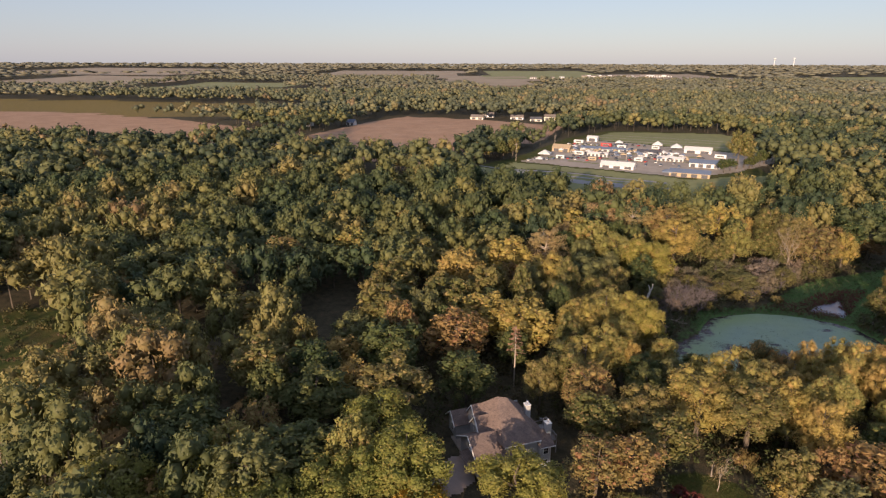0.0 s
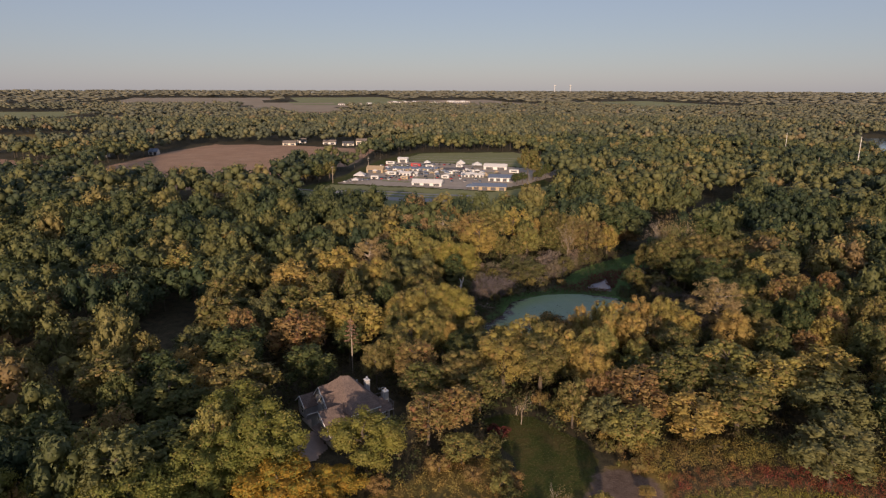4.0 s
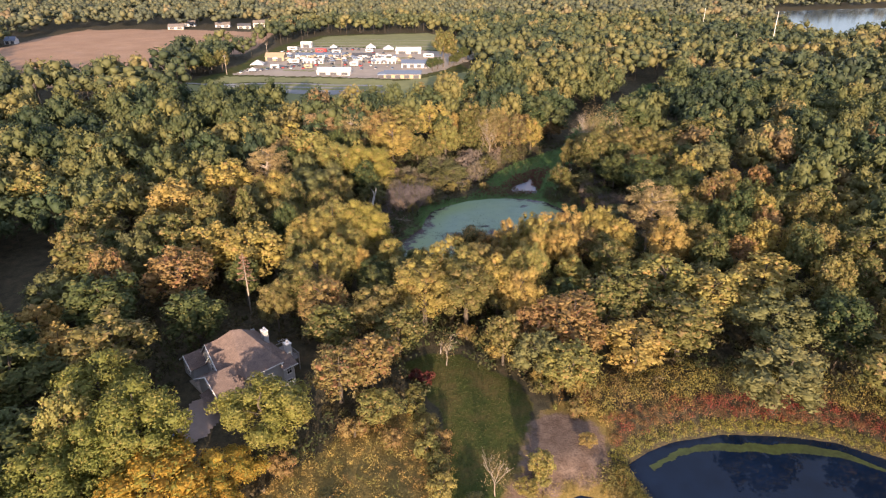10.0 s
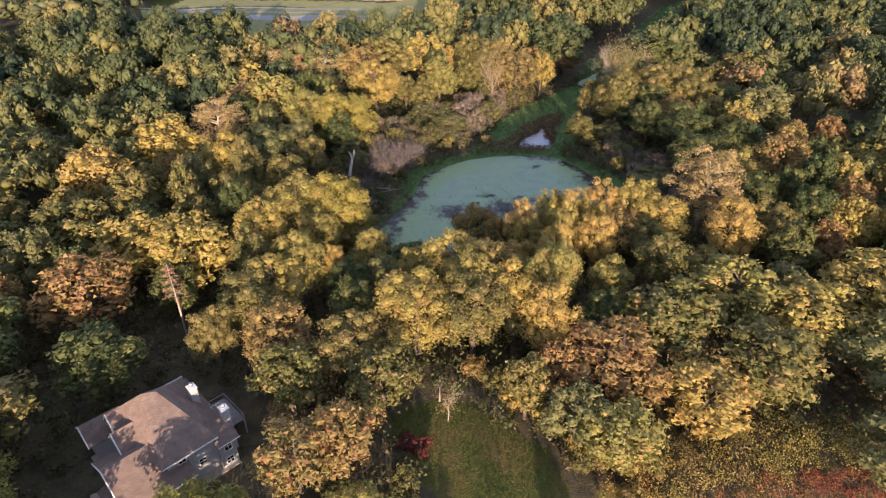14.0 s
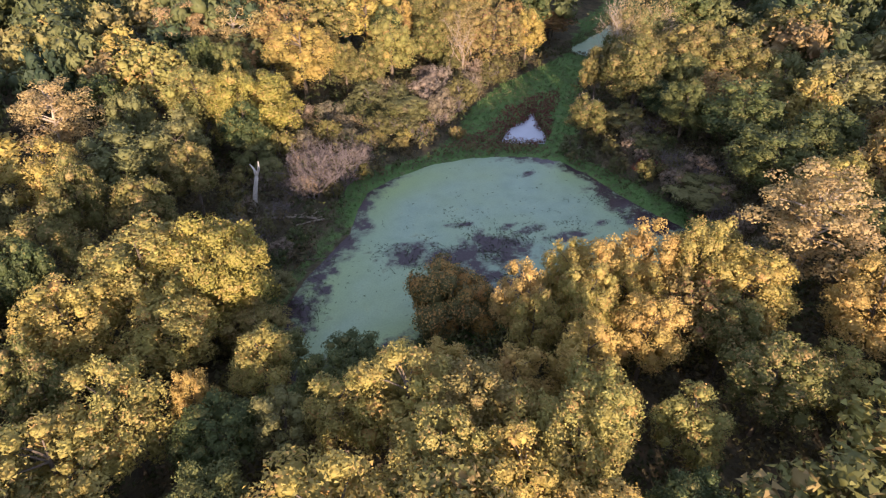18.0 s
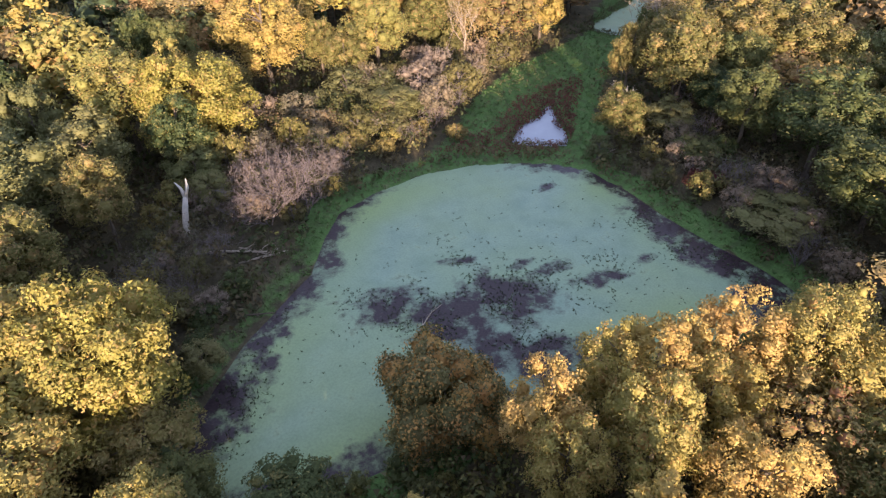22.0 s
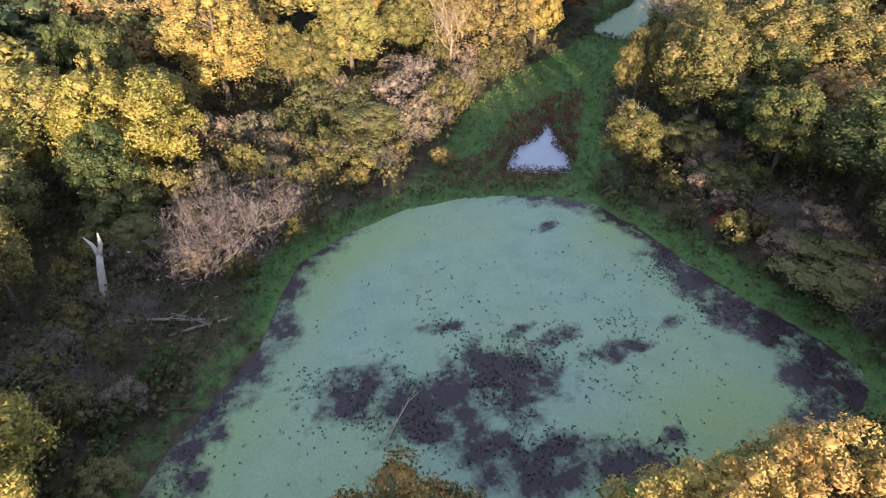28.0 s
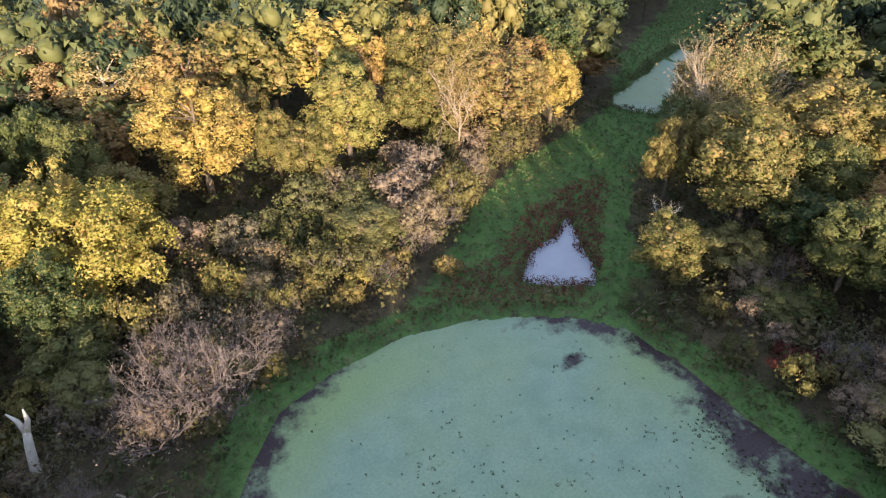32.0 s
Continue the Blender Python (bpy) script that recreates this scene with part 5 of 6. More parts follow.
for poly, count, lo, hi in ((NORTH_SHORE, 46, 4.0, 8.5), (NW_SHORE, 26, 2.5, 5.0), (WEST_BRUSH, 16, 2.0, 4.2), (EAST_SHORE, 16, 2.5, 5.0), (SOUTH_BANK, 12, 2.0, 3.6)):
    bx0, bx1, by0, by1 = (f(p[k] for p in poly) for k in (0, 1) for f in (min, max))
    tries = 0
    while count and tries < 900:
        tries += 1
        x, y, top = rng.uniform(bx0, bx1), rng.uniform(by0, by1), rng.uniform(lo, hi)
        r = top * rng.uniform(0.42, 0.6)
        if inside(x, y, poly) < 0 or inside(x, y, POND) > -3.5 or inside(x, y, VALLEY) > 2 or math.hypot(x - 64, y - 157.5) < 6 or any(math.hypot(x - a, y - b) < 0.75 * (r + c) for a, b, c in BUSHES):
            continue
        BUSHES.append((x, y, r))
        count -= 1
        tree(("shrub_thorn", "shrub_dull", "shrub_dull", "shrub_thorn", "shrub")[int(rng.integers(0, 5))], x, y, float(land(x, y)) + top, r)
for x, y, top, r in ((61.8, 168.6, 7.6, 2.9), (61.0, 174.0, 9.0, 4.0), (126.5, 148.0, 5.5, 3.4), (124.5, 133.0, 4.6, 3.2), (55.0, 141.5, 4.5, 2.2), (48.0, 147.0, 8.0, 4.0)):
    tree("silver", x, y, top, r, "grey green willow with drooping thin foliage")
for x, y, top, r in ((-26, 70, 15, 7.0), (-17, 75, 15, 6.2), (-31, 60, 15, 7.0), (-20, 60, 13, 5.6), (-12, 79, 16, 5.4), (-40, 66, 16, 7.0), (-48, 74, 17, 7.0), (-36, 78, 17, 7.0)):
    tree("oak", x, y, top, r, "broad olive oak beside the gravel drive")
tree("orange", 5.0, 71.0, 9.5, 4.6)
tree("orange", -9.5, 69.0, 8.5, 3.6)
for x, y, top, r in ((46.5, 55.2, 7.0, 2.1), (43.0, 53.6, 4.2, 1.8), (56.5, 57.5, 4.0, 1.6)):
    tree("gold", x, y, top, r, "small golden tree at the muddy shore")
for x, y, top, r in ((34.5, 53.0, 4.8, 2.4), (31.5, 46.5, 5.2, 2.6), (30.0, 38.0, 5.0, 2.4), (24.5, 57.0, 4.4, 2.6), (17.0, 63.0, 4.2, 2.4), (20.0, 50.0, 4.6, 2.8), (9.0, 58.0, 4.4, 2.4)):
    tree("shrub_dull", x, y, top, r, "olive bush standing in the dry meadow")
tree("olive", 121.8, 158.8, 10.5, 4.4, "small tan and olive tree at the marsh's edge")
tree("rust", -62.0, 88.0, 9.0, 3.6, "small orange red tree at the clearing's edge")
tree("great_oak", 64.2, 185.5, 17.8, 8.8, "broad yellow green oak above the grey shrubs")
tree("great_oak", 47.0, 139.4, 16.5, 7.6, "broad golden tree on the pond's west side")
tree("olive", 49.5, 131.6, 9.5, 4.0, "olive tree leaning over the pond's west shore")
tree("green", 50.6, 126.5, 8.0, 3.4, "dark green willow by the pond's corner")


# ---- the house among the oaks ----
M_SIDING = plain("siding", (0.40, 0.39, 0.38), 0.7, 0, 2.5, 0.12)
M_TRIM = plain("trim", (0.74, 0.72, 0.69), 0.6, 0, 2.0, 0.08)
M_STONE = plain("field_stone", (0.34, 0.29, 0.24), 0.85, 0, 3.5, 0.4, 0.6)
M_DECK = plain("deck_boards", (0.24, 0.22, 0.21), 0.85, 0, 4.0, 0.25)
M_DRIVE = plain("drive", (0.36, 0.28, 0.24), 0.9, 0, 1.4, 0.16, 0.2)
M_METAL = plain("dull_metal", (0.42, 0.42, 0.44), 0.45, 0.8, 5.0, 0.2)


def shingle_material():
    m, nt, b = material("shingle")
    co = nt.nodes.new("ShaderNodeTexCoord")
    br = nt.nodes.new("ShaderNodeTexBrick")
    link(nt, co.outputs["UV"], br.inputs["Vector"])
    br.inputs["Scale"].default_value = 1.0
    br.inputs["Color1"].default_value, br.inputs["Color2"].default_value, br.inputs["Mortar"].default_value = (0.175, 0.125, 0.105, 1), (0.23, 0.17, 0.14, 1), (0.10, 0.075, 0.065, 1)
    br.inputs["Brick Width"].default_value, br.inputs["Row Height"].default_value, br.inputs["Mortar Size"].default_value = 0.5, 0.22, 0.02
    n = noise_node(nt, 0.8, 5)
    stain = ramp(nt, n.outputs["Fac"], ((0.3, (0.72, 0.72, 0.74)), (0.7, (1.15, 1.12, 1.1)))).outputs["Color"]
    link(nt, mix(nt, 1.0, br.outputs["Color"], stain, "MULTIPLY"), b.inputs["Base Color"])
    b.inputs["Roughness"].default_value = 0.88
    bump(nt, br.outputs["Fac"], b, 0.5, -0.02)
    return m


def glass_material():
    m, nt, b = material("window_glass")
    b.inputs["Base Color"].default_value = (0.02, 0.025, 0.03, 1)
    b.inputs["Roughness"].default_value = 0.06
    b.inputs["Specular IOR Level"].default_value = 0.8
    return m


M_SHINGLE = shingle_material()
M_GLASS = glass_material()


def slab(bm, pts, thick):
    """A roof slope: a flat polygon with thickness below it, and UVs in metres."""
    uv = bm.loops.layers.uv.verify()
    top = [bm.verts.new(p) for p in pts]
    a, b_, c = (Vector(p) for p in pts[:3])
    nrm = (b_ - a).cross(c - a).normalized()
    if nrm.z < 0:
        top.reverse()
        nrm = -nrm
    low = [bm.verts.new(v.co - nrm * thick) for v in top]
    faces = [bm.faces.new(top), bm.faces.new(low[::-1])]
    for i in range(len(top)):
        j = (i + 1) % len(top)
        faces.append(bm.faces.new((top[j], top[i], low[i], low[j])))
    u = Vector((-nrm.y, nrm.x, 0))
    u = u.normalized() if u.length > 1e-4 else Vector((1, 0, 0))
    w = nrm.cross(u)
    for f in faces:
        for lp in f.loops:
            lp[uv].uv = (lp.vert.co.dot(u), lp.vert.co.dot(w))


def roof_part(parent, slopes, name="roof", thick=0.14):
    bm = bmesh.new()
    for s in slopes:
        slab(bm, s, thick)
    return part(name, bm, M_SHINGLE, parent)


def gable_wall(parent, x, y0, y1, z0, ze, zr, thick=0.2, name="wall", mat=None):
    """An upright gable facing -x: eaves at ze, peak at zr."""
    bm = bmesh.new()
    ym = (y0 + y1) / 2
    a = [bm.verts.new((x, *p)) for p in ((y0, z0), (y1, z0), (y1, ze), (ym, zr), (y0, ze))]
    b = [bm.verts.new((x + thick, v.co.y, v.co.z)) for v in a]
    bm.faces.new(a[::-1])
    bm.faces.new(b)
    for i in range(5):
        j = (i + 1) % 5
        bm.faces.new((a[i], a[j], b[j], b[i]))
    return part(name, bm, mat or M_SIDING, parent)


def window(parent, m, w, h):
    """A sash window on a wall, looking along its own -y."""
    frame_bm = bmesh.new()
    t = 0.09
    for x0, z0, x1, z1 in ((-w / 2 - t, -t, w / 2 + t, 0), (-w / 2 - t, h, w / 2 + t, h + t), (-w / 2 - t, 0, -w / 2, h), (w / 2, 0, w / 2 + t, h), (-w / 2, h / 2 - 0.03, w / 2, h / 2 + 0.03), (-0.02, 0, 0.02, h)):
        add_box(frame_bm, x0, -0.07, z0, x1, 0.02, z1)
    win = part("window", frame_bm, M_TRIM, parent, "white sash window frame")
    win.matrix_local = m
    pane = part("pane", box(-w / 2, -0.03, 0, w / 2, -0.01, h), M_GLASS, win)
    return pane


HX, HY, HZ = 6.3, 85.9, 3.3
house = empty("house", pose(HX, HY, HZ, 0, 0, 19.4), "grey two-storey house with steep brown shingle roofs", "house")
part("foundation", box(0.1, 0.1, -1.2, 13.2, 14.4, 0.0), M_STONE, house)
# garage wing
part("wall", box(0.2, 0.3, 0, 7.6, 0.5, 3.0), M_STONE, house, "stone-faced garage wall")
part("wall", box(0.2, 9.5, 0, 7.6, 9.7, 3.0), M_SIDING, house)
gable_wall(house, 0.2, 0.5, 9.5, 0, 2.9, 5.6, mat=M_SIDING)
roof_part(house, (((-0.4, -0.3, 2.85), (7.8, -0.3, 2.85), (7.8, 5.0, 6.05), (-0.4, 5.0, 6.05)), ((-0.4, 10.3, 2.85), (7.8, 10.3, 2.85), (7.8, 5.0, 6.05), (-0.4, 5.0, 6.05))), "garage_roof")
roof_part(house, (((-1.5, -0.3, 2.5), (0.19, -0.3, 2.95), (0.19, 6.0, 2.95), (-1.5, 6.0, 2.5)),), "porch_roof")
bm = bmesh.new()
for k in range(4):
    add_box(bm, 0.08, 1.0, 0.05 + k * 0.55, 0.17, 4.6, 0.55 + k * 0.55, 0.01)
part("garage_door", bm, M_TRIM, house, "white panelled garage door")
# main block: walls
part("wall", box(5.4, 1.5, 0, 11.2, 1.7, 5.2), M_SIDING, house)
part("wall", box(11.2, 0.6, 0, 13.3, 0.8, 4.4), M_SIDING, house)
part("wall", box(11.2, 0.8, 0, 11.4, 1.5, 5.0), M_SIDING, house)
part("wall", box(13.1, 0.8, 0, 13.3, 13.9, 4.4), M_SIDING, house)
part("wall", box(3.4, 13.9, 0, 13.3, 14.1, 5.2), M_SIDING, house)
part("wall", box(5.4, 1.7, 0, 5.6, 9.5, 5.2), M_SIDING, house)
gable_wall(house, 3.3, 9.7, 13.9, 0, 5.0, 7.4)
gable_wall(house, 2.7, 6.6, 10.8, 2.6, 4.6, 6.9)
# main hipped roof
E_, A1, A2 = 5.15, (6.9, 9.3, 9.8), (8.4, 8.4, 9.8)
roof_part(house, (((4.6, 1.0, E_), (11.6, 1.0, E_), A2, A1), ((11.6, 1.0, E_), (13.8, 3.4, 4.3), (13.8, 14.4, 4.3), A2), ((13.8, 14.4, 4.3), (3.2, 14.4, E_), A1, A2), ((3.2, 14.4, E_), (4.6, 1.0, E_), A1)))
roof_part(house, (((10.9, 0.1, 4.25), (13.8, 0.1, 4.25), (13.8, 3.4, 5.6), (10.9, 3.4, 5.6)),), "lower_roof")
for x0, y0, y1, ze, zr, back in ((2.95, 9.3, 14.2, 4.8, 7.55, 6.4), (2.35, 6.2, 11.2, 4.4, 7.05, 6.2)):
    ym = (y0 + y1) / 2
    roof_part(house, (((x0, y0, ze), (back, y0, ze), (back, ym, zr), (x0, ym, zr)), ((x0, y1, ze), (back, y1, ze), (back, ym, zr), (x0, ym, zr))), "gable_roof")
# low wing
part("wall", box(0.7, 13.2, 0, 0.9, 17.2, 3.0), M_SIDING, house)
part("wall", box(0.9, 17.0, 0, 5.0, 17.2, 3.0), M_SIDING, house)
part("wall", box(0.9, 13.2, 0, 3.4, 13.4, 3.0), M_SIDING, house)
gable_wall(house, 0.68, 13.2, 17.2, 2.9, 3.0, 4.7)
roof_part(house, (((0.2, 12.8, 2.85), (5.2, 12.8, 2.85), (5.2, 15.2, 4.85), (0.2, 15.2, 4.85)), ((0.2, 17.6, 2.85), (5.2, 17.6, 2.85), (5.2, 15.2, 4.85), (0.2, 15.2, 4.85))), "wing_roof")
# windows: south wall, west gables
for x, y, z, w, h, turn in ((7.1, 1.5, 3.3, 0.85, 1.25, 0), (9.3, 1.5, 1.9, 0.8, 0.9, 0), (12.3, 0.6, 2.6, 0.85, 1.25, 0), (12.2, 0.6, 0.4, 0.85, 1.0, 0),
                            (2.7, 8.1, 3.6, 0.7, 1.3, -90), (2.7, 9.2, 3.6, 0.7, 1.3, -90), (0.2, 4.2, 3.2, 0.6, 1.2, -90), (0.2, 5.0, 3.2, 0.6, 1.4, -90), (0.2, 5.8, 3.2, 0.6, 1.2, -90),
                            (3.3, 11.8, 3.4, 0.9, 1.3, -90), (0.68, 15.2, 0.9, 0.9, 1.4, -90)):
    window(house, pose(x, y, z, 0, 0, turn), w, h)
# white edges along the eaves and rakes
bm = bmesh.new()
add_box(bm, 4.7, 0.93, 4.95, 11.6, 1.02, 5.12)
add_box(bm, 11.0, 0.02, 4.05, 13.85, 0.1, 4.2)
add_box(bm, -0.4, -0.38, 2.66, 7.8, -0.3, 2.82)
part("gutter", bm, M_TRIM, house, "white gutters along the eaves")
for x0, y0, y1, ze, zr in ((2.93, 9.3, 14.2, 4.8, 7.55), (2.33, 6.2, 11.2, 4.4, 7.05), (-0.42, -0.3, 10.3, 2.85, 6.05), (0.18, 12.8, 17.6, 2.85, 4.85)):
    bm = bmesh.new()
    ym = (y0 + y1) / 2
    for ya in (y0, y1):
        add_tube(bm, [(x0, ya, ze - 0.08), (x0, ym, zr - 0.08)], [0.11, 0.11], 4)
    part("bargeboard", bm, M_TRIM, house, "white painted bargeboard")
for cx, cy, ztop in ((13.75, 2.9, 7.0), (12.4, 8.2, 7.8)):
    stack = part("chimney", box(cx - 0.45, cy - 0.55, 0, cx + 0.45, cy + 0.55, ztop, 0.03), M_SIDING, house, "grey sided chimney")
    part("chimney_cap", box(cx - 0.52, cy - 0.62, ztop, cx + 0.52, cy + 0.62, ztop + 0.1, 0.02), M_TRIM, stack, "pale chimney cap")
    bm = bmesh.new()
    add_tube(bm, [(cx, cy, ztop + 0.1), (cx, cy, ztop + 0.55)], [0.16, 0.16], 8)
    add_tube(bm, [(cx, cy, ztop + 0.55), (cx, cy, ztop + 0.68)], [0.26, 0.2], 8)
    part("flue", bm, M_METAL, stack, "metal flue with a cowl")
bm = bmesh.new()
add_tube(bm, [(13.2, 3.6, 4.6), (13.2, 3.6, 7.6)], [0.03, 0.03], 5)
for k in range(5):
    add_tube(bm, [(12.5 + 0.32 * k, 3.0 + 0.1 * k, 7.5), (12.7 + 0.32 * k, 4.3 - 0.1 * k, 7.5)], [0.015, 0.015], 4)
add_tube(bm, [(12.4, 3.6, 7.5), (14.1, 3.6, 7.5)], [0.02, 0.02], 4)
part("aerial", bm, M_METAL, house, "thin metal television aerial")
# rear deck
bm = bmesh.new()
for k in range(24):
    add_box(bm, 13.4, 3.9 + k * 0.22, 2.3, 16.4, 4.1 + k * 0.22, 2.36)
deck = part("deck", bm, M_DECK, house, "raised timber deck")
for x, y in ((13.6, 4.0), (16.3, 4.0), (13.6, 9.0), (16.3, 9.0)):
    part("post", box(x - 0.08, y - 0.08, -1.0, x + 0.08, y + 0.08, 3.3), M_DECK, deck)
bm = bmesh.new()
for y in (4.0, 9.0):
    add_box(bm, 13.5, y - 0.04, 3.25, 16.4, y + 0.04, 3.33)
add_box(bm, 16.28, 4.0, 3.25, 16.36, 9.0, 3.33)
for k in range(22):
    add_box(bm, 16.30, 4.05 + k * 0.225, 2.36, 16.34, 4.09 + k * 0.225, 3.25)
for k in range(12):
    add_box(bm, 13.6 + k * 0.23, 3.98, 2.36, 13.64 + k * 0.23, 4.02, 3.25)
part("railing", bm, M_DECK, deck, "slatted deck railing")
# the drive in front of the garage
DRIVE = ((-1.6, 87.5), (1.2, 93.5), (3.8, 94.2), (6.0, 87.0), (3.0, 83.5), (0.4, 82.8), (-6, 79.5), (-11, 72), (-15, 60), (-19, 60), (-15, 73), (-9, 82))


def draped(name, poly, lift, mat, label, category, step=1.0):
    x0, x1, y0, y1 = (f(p[k] for p in poly) for k in (0, 1) for f in (min, max))
    x, y = np.meshgrid(np.arange(x0, x1 + step, step), np.arange(y0, y1 + step, step))
    i = np.arange(x.size).reshape(x.shape)
    q = np.stack([i[:-1, :-1], i[:-1, 1:], i[1:, 1:], i[1:, :-1]], -1).reshape(-1, 4)
    q = q[(inside(x, y, poly).ravel()[q] > -0.2 * step).all(1)]
    u = np.unique(q)
    back = np.zeros(x.size, int)
    back[u] = np.arange(len(u))
    me = raw_mesh(name, np.c_[x.ravel()[u], y.ravel()[u], land(x.ravel()[u], y.ravel()[u]) + lift], back[q], mat)
    return tagged(new(name, me), label, category, kind="structure")


draped("driveway", DRIVE, 0.06, M_DRIVE, "pale gravel and asphalt driveway by the garage", "driveway", 0.5)


# ---- the fairground ----
M_CANVAS = plain("white_canvas", (0.66, 0.64, 0.61), 0.65, 0, 0.6, 0.08)
M_DIRT = plain("trodden_dirt", (0.40, 0.33, 0.26), 0.95, 0, 0.2, 0.2)
M_TRACK = plain("grey_road", (0.30, 0.29, 0.28), 0.9, 0, 0.2, 0.15)
M_TURF = plain("mown_turf", (0.23, 0.23, 0.085), 0.95, 0, 0.15, 0.25)
M_RED = plain("red_paint", (0.50, 0.06, 0.05), 0.5, 0, 2.0, 0.1)
M_BLUE = plain("blue_grey_roof", (0.16, 0.20, 0.27), 0.5, 0.2, 1.0, 0.15)
M_TAN = plain("tan_boards", (0.42, 0.32, 0.20), 0.75, 0, 1.5, 0.15)
M_DARK = plain("dark_roof", (0.09, 0.09, 0.10), 0.8, 0, 1.0, 0.2)
NORTH_TURF = ((125, 568), (173, 636), (278, 622), (292, 526), (262, 470), (215, 500), (160, 545))
draped("fair_turf", ((22, 414), (26, 382), (38, 334), (78, 300), (128, 300), (190, 340), (222, 392), (150, 376), (97, 384), (46, 400)), 0.05, M_TURF, "mown green turf before the fair", "turf", 3)
draped("fair_turf", NORTH_TURF, 0.05, M_TURF, "mown green turf beyond the fair", "turf", 4)
draped("fair_ground", ((50, 441), (60, 447), (126, 562), (160, 545), (215, 498), (258, 462), (232, 430), (190, 396), (150, 378), (120, 398), (84, 418)), 0.09, M_DIRT, "trodden dirt and gravel between the stalls", "fairground", 3)
draped("verge", ((34, 408), (50, 436), (84, 416), (120, 396), (150, 377), (131, 368), (97, 385), (74, 398), (50, 404)), 0.07, M_TURF, "mown grass strip along the track", "turf", 3)
for a, b, w in (((26, 416), (44, 401), 4), ((44, 401), (74, 394), 5), ((74, 394), (97, 381), 5), ((97, 381), (132, 362), 5), ((64, 372), (92, 355), 12), ((92, 355), (132, 338), 14), ((44, 401), (64, 374), 7), ((58, 388), (110, 362), 4)):
    d = (Vector(b) - Vector(a)).normalized()
    s = Vector((-d.y, d.x)) * w * 0.5
    e = d * 2
    draped("track", tuple((p.x, p.y) for p in (Vector(a) - e + s, Vector(b) + e + s, Vector(b) + e - s, Vector(a) - e - s)), 0.13, M_TRACK, "pale grey fairground road", "road", 1.2)


def gabled(name, x, y, turn, w, d, wall, ridge, wall_mat, roof_mat, label, category, group="", openings=0):
    """A long gabled shed, tent or house with real eaves; dark panels along its front stand for shaded openings."""
    t = empty(name, pose(x, y, float(land(x, y)), 0, 0, turn), label, category, group)
    bm = bmesh.new()
    add_box(bm, -w / 2, -d / 2, -0.6, w / 2, d / 2, wall)
    for s in (-1, 1):
        vs = [bm.verts.new(p) for p in ((s * w / 2, -d / 2, wall), (s * w / 2, d / 2, wall), (s * w / 2, 0, ridge))]
        bm.faces.new(vs if s > 0 else vs[::-1])
    part("wall", bm, wall_mat, t)
    bm = bmesh.new()
    o = 0.4
    k = (ridge - wall) / (d / 2)
    for s in (-1, 1):
        a = [(-w / 2 - o, s * (d / 2 + o), wall - k * o + 0.06), (w / 2 + o, s * (d / 2 + o), wall - k * o + 0.06), (w / 2 + o, 0, ridge + 0.06), (-w / 2 - o, 0, ridge + 0.06)]
        slab(bm, a, 0.12)
    part("roof", bm, roof_mat, t)
    for i in range(openings):
        cx = -w / 2 + (i + 0.5) * w / openings
        part("doorway", box(cx - w / openings * 0.3, -d / 2 - 0.05, 0.1, cx + w / openings * 0.3, -d / 2 + 0.02, wall * 0.8), M_DARK, t, "dark panel for the shade inside a doorway")
    return t


def trailer(x, y, turn, w, h, mat, label):
    t = empty("trailer", pose(x, y, float(land(x, y)), 0, 0, turn), label, "trailer", "fair trailers")
    part("body", box(-w / 2, -1.25, 0.6, w / 2, 1.25, h, 0.12), mat, t)
    # no real opening: a dark panel paints the shade inside the hatch
    part("hatch", box(-w * 0.3, -1.29, 1.3, w * 0.3, -1.24, h * 0.75), M_DARK, t, "dark panel for the shade inside a serving hatch")
    bm = bmesh.new()
    add_box(bm, -w * 0.3, -2.2, h * 0.78, w * 0.3, -1.27, h * 0.8)
    part("awning", bm, M_CANVAS, t)
    for sx in (-0.25, 0.25):
        bm = bmesh.new()
        add_tube(bm, [(sx * w, -1.26, 0.35), (sx * w, 1.26, 0.35)], [0.36, 0.36], 10)
        part("axle_wheels", bm, M_DARK, t)
    return t


def small_tent(x, y, turn, w, top, mat, label):
    t = empty("canopy_tent", pose(x, y, float(land(x, y)), 0, 0, turn), label, "tent", "fair tents")
    bm = bmesh.new()
    c = [bm.verts.new((sx * w / 2, sy * w / 2, 2.4)) for sx, sy in ((-1, -1), (1, -1), (1, 1), (-1, 1))]
    low = [bm.verts.new((v.co.x, v.co.y, 2.0)) for v in c]
    p = bm.verts.new((0, 0, top))
    for i in range(4):
        bm.faces.new((c[i], c[(i + 1) % 4], p))
        bm.faces.new((low[i], low[(i + 1) % 4], c[(i + 1) % 4], c[i]))
    part("canopy", bm, mat, t)
    for sx, sy in ((-1, -1), (1, -1), (1, 1), (-1, 1)):
        bm = bmesh.new()
        add_tube(bm, [(sx * w * 0.49, sy * w * 0.49, -0.2), (sx * w * 0.49, sy * w * 0.49, 2.3)], [0.05, 0.05], 5)
        part("pole", bm, M_METAL, t)
    return t


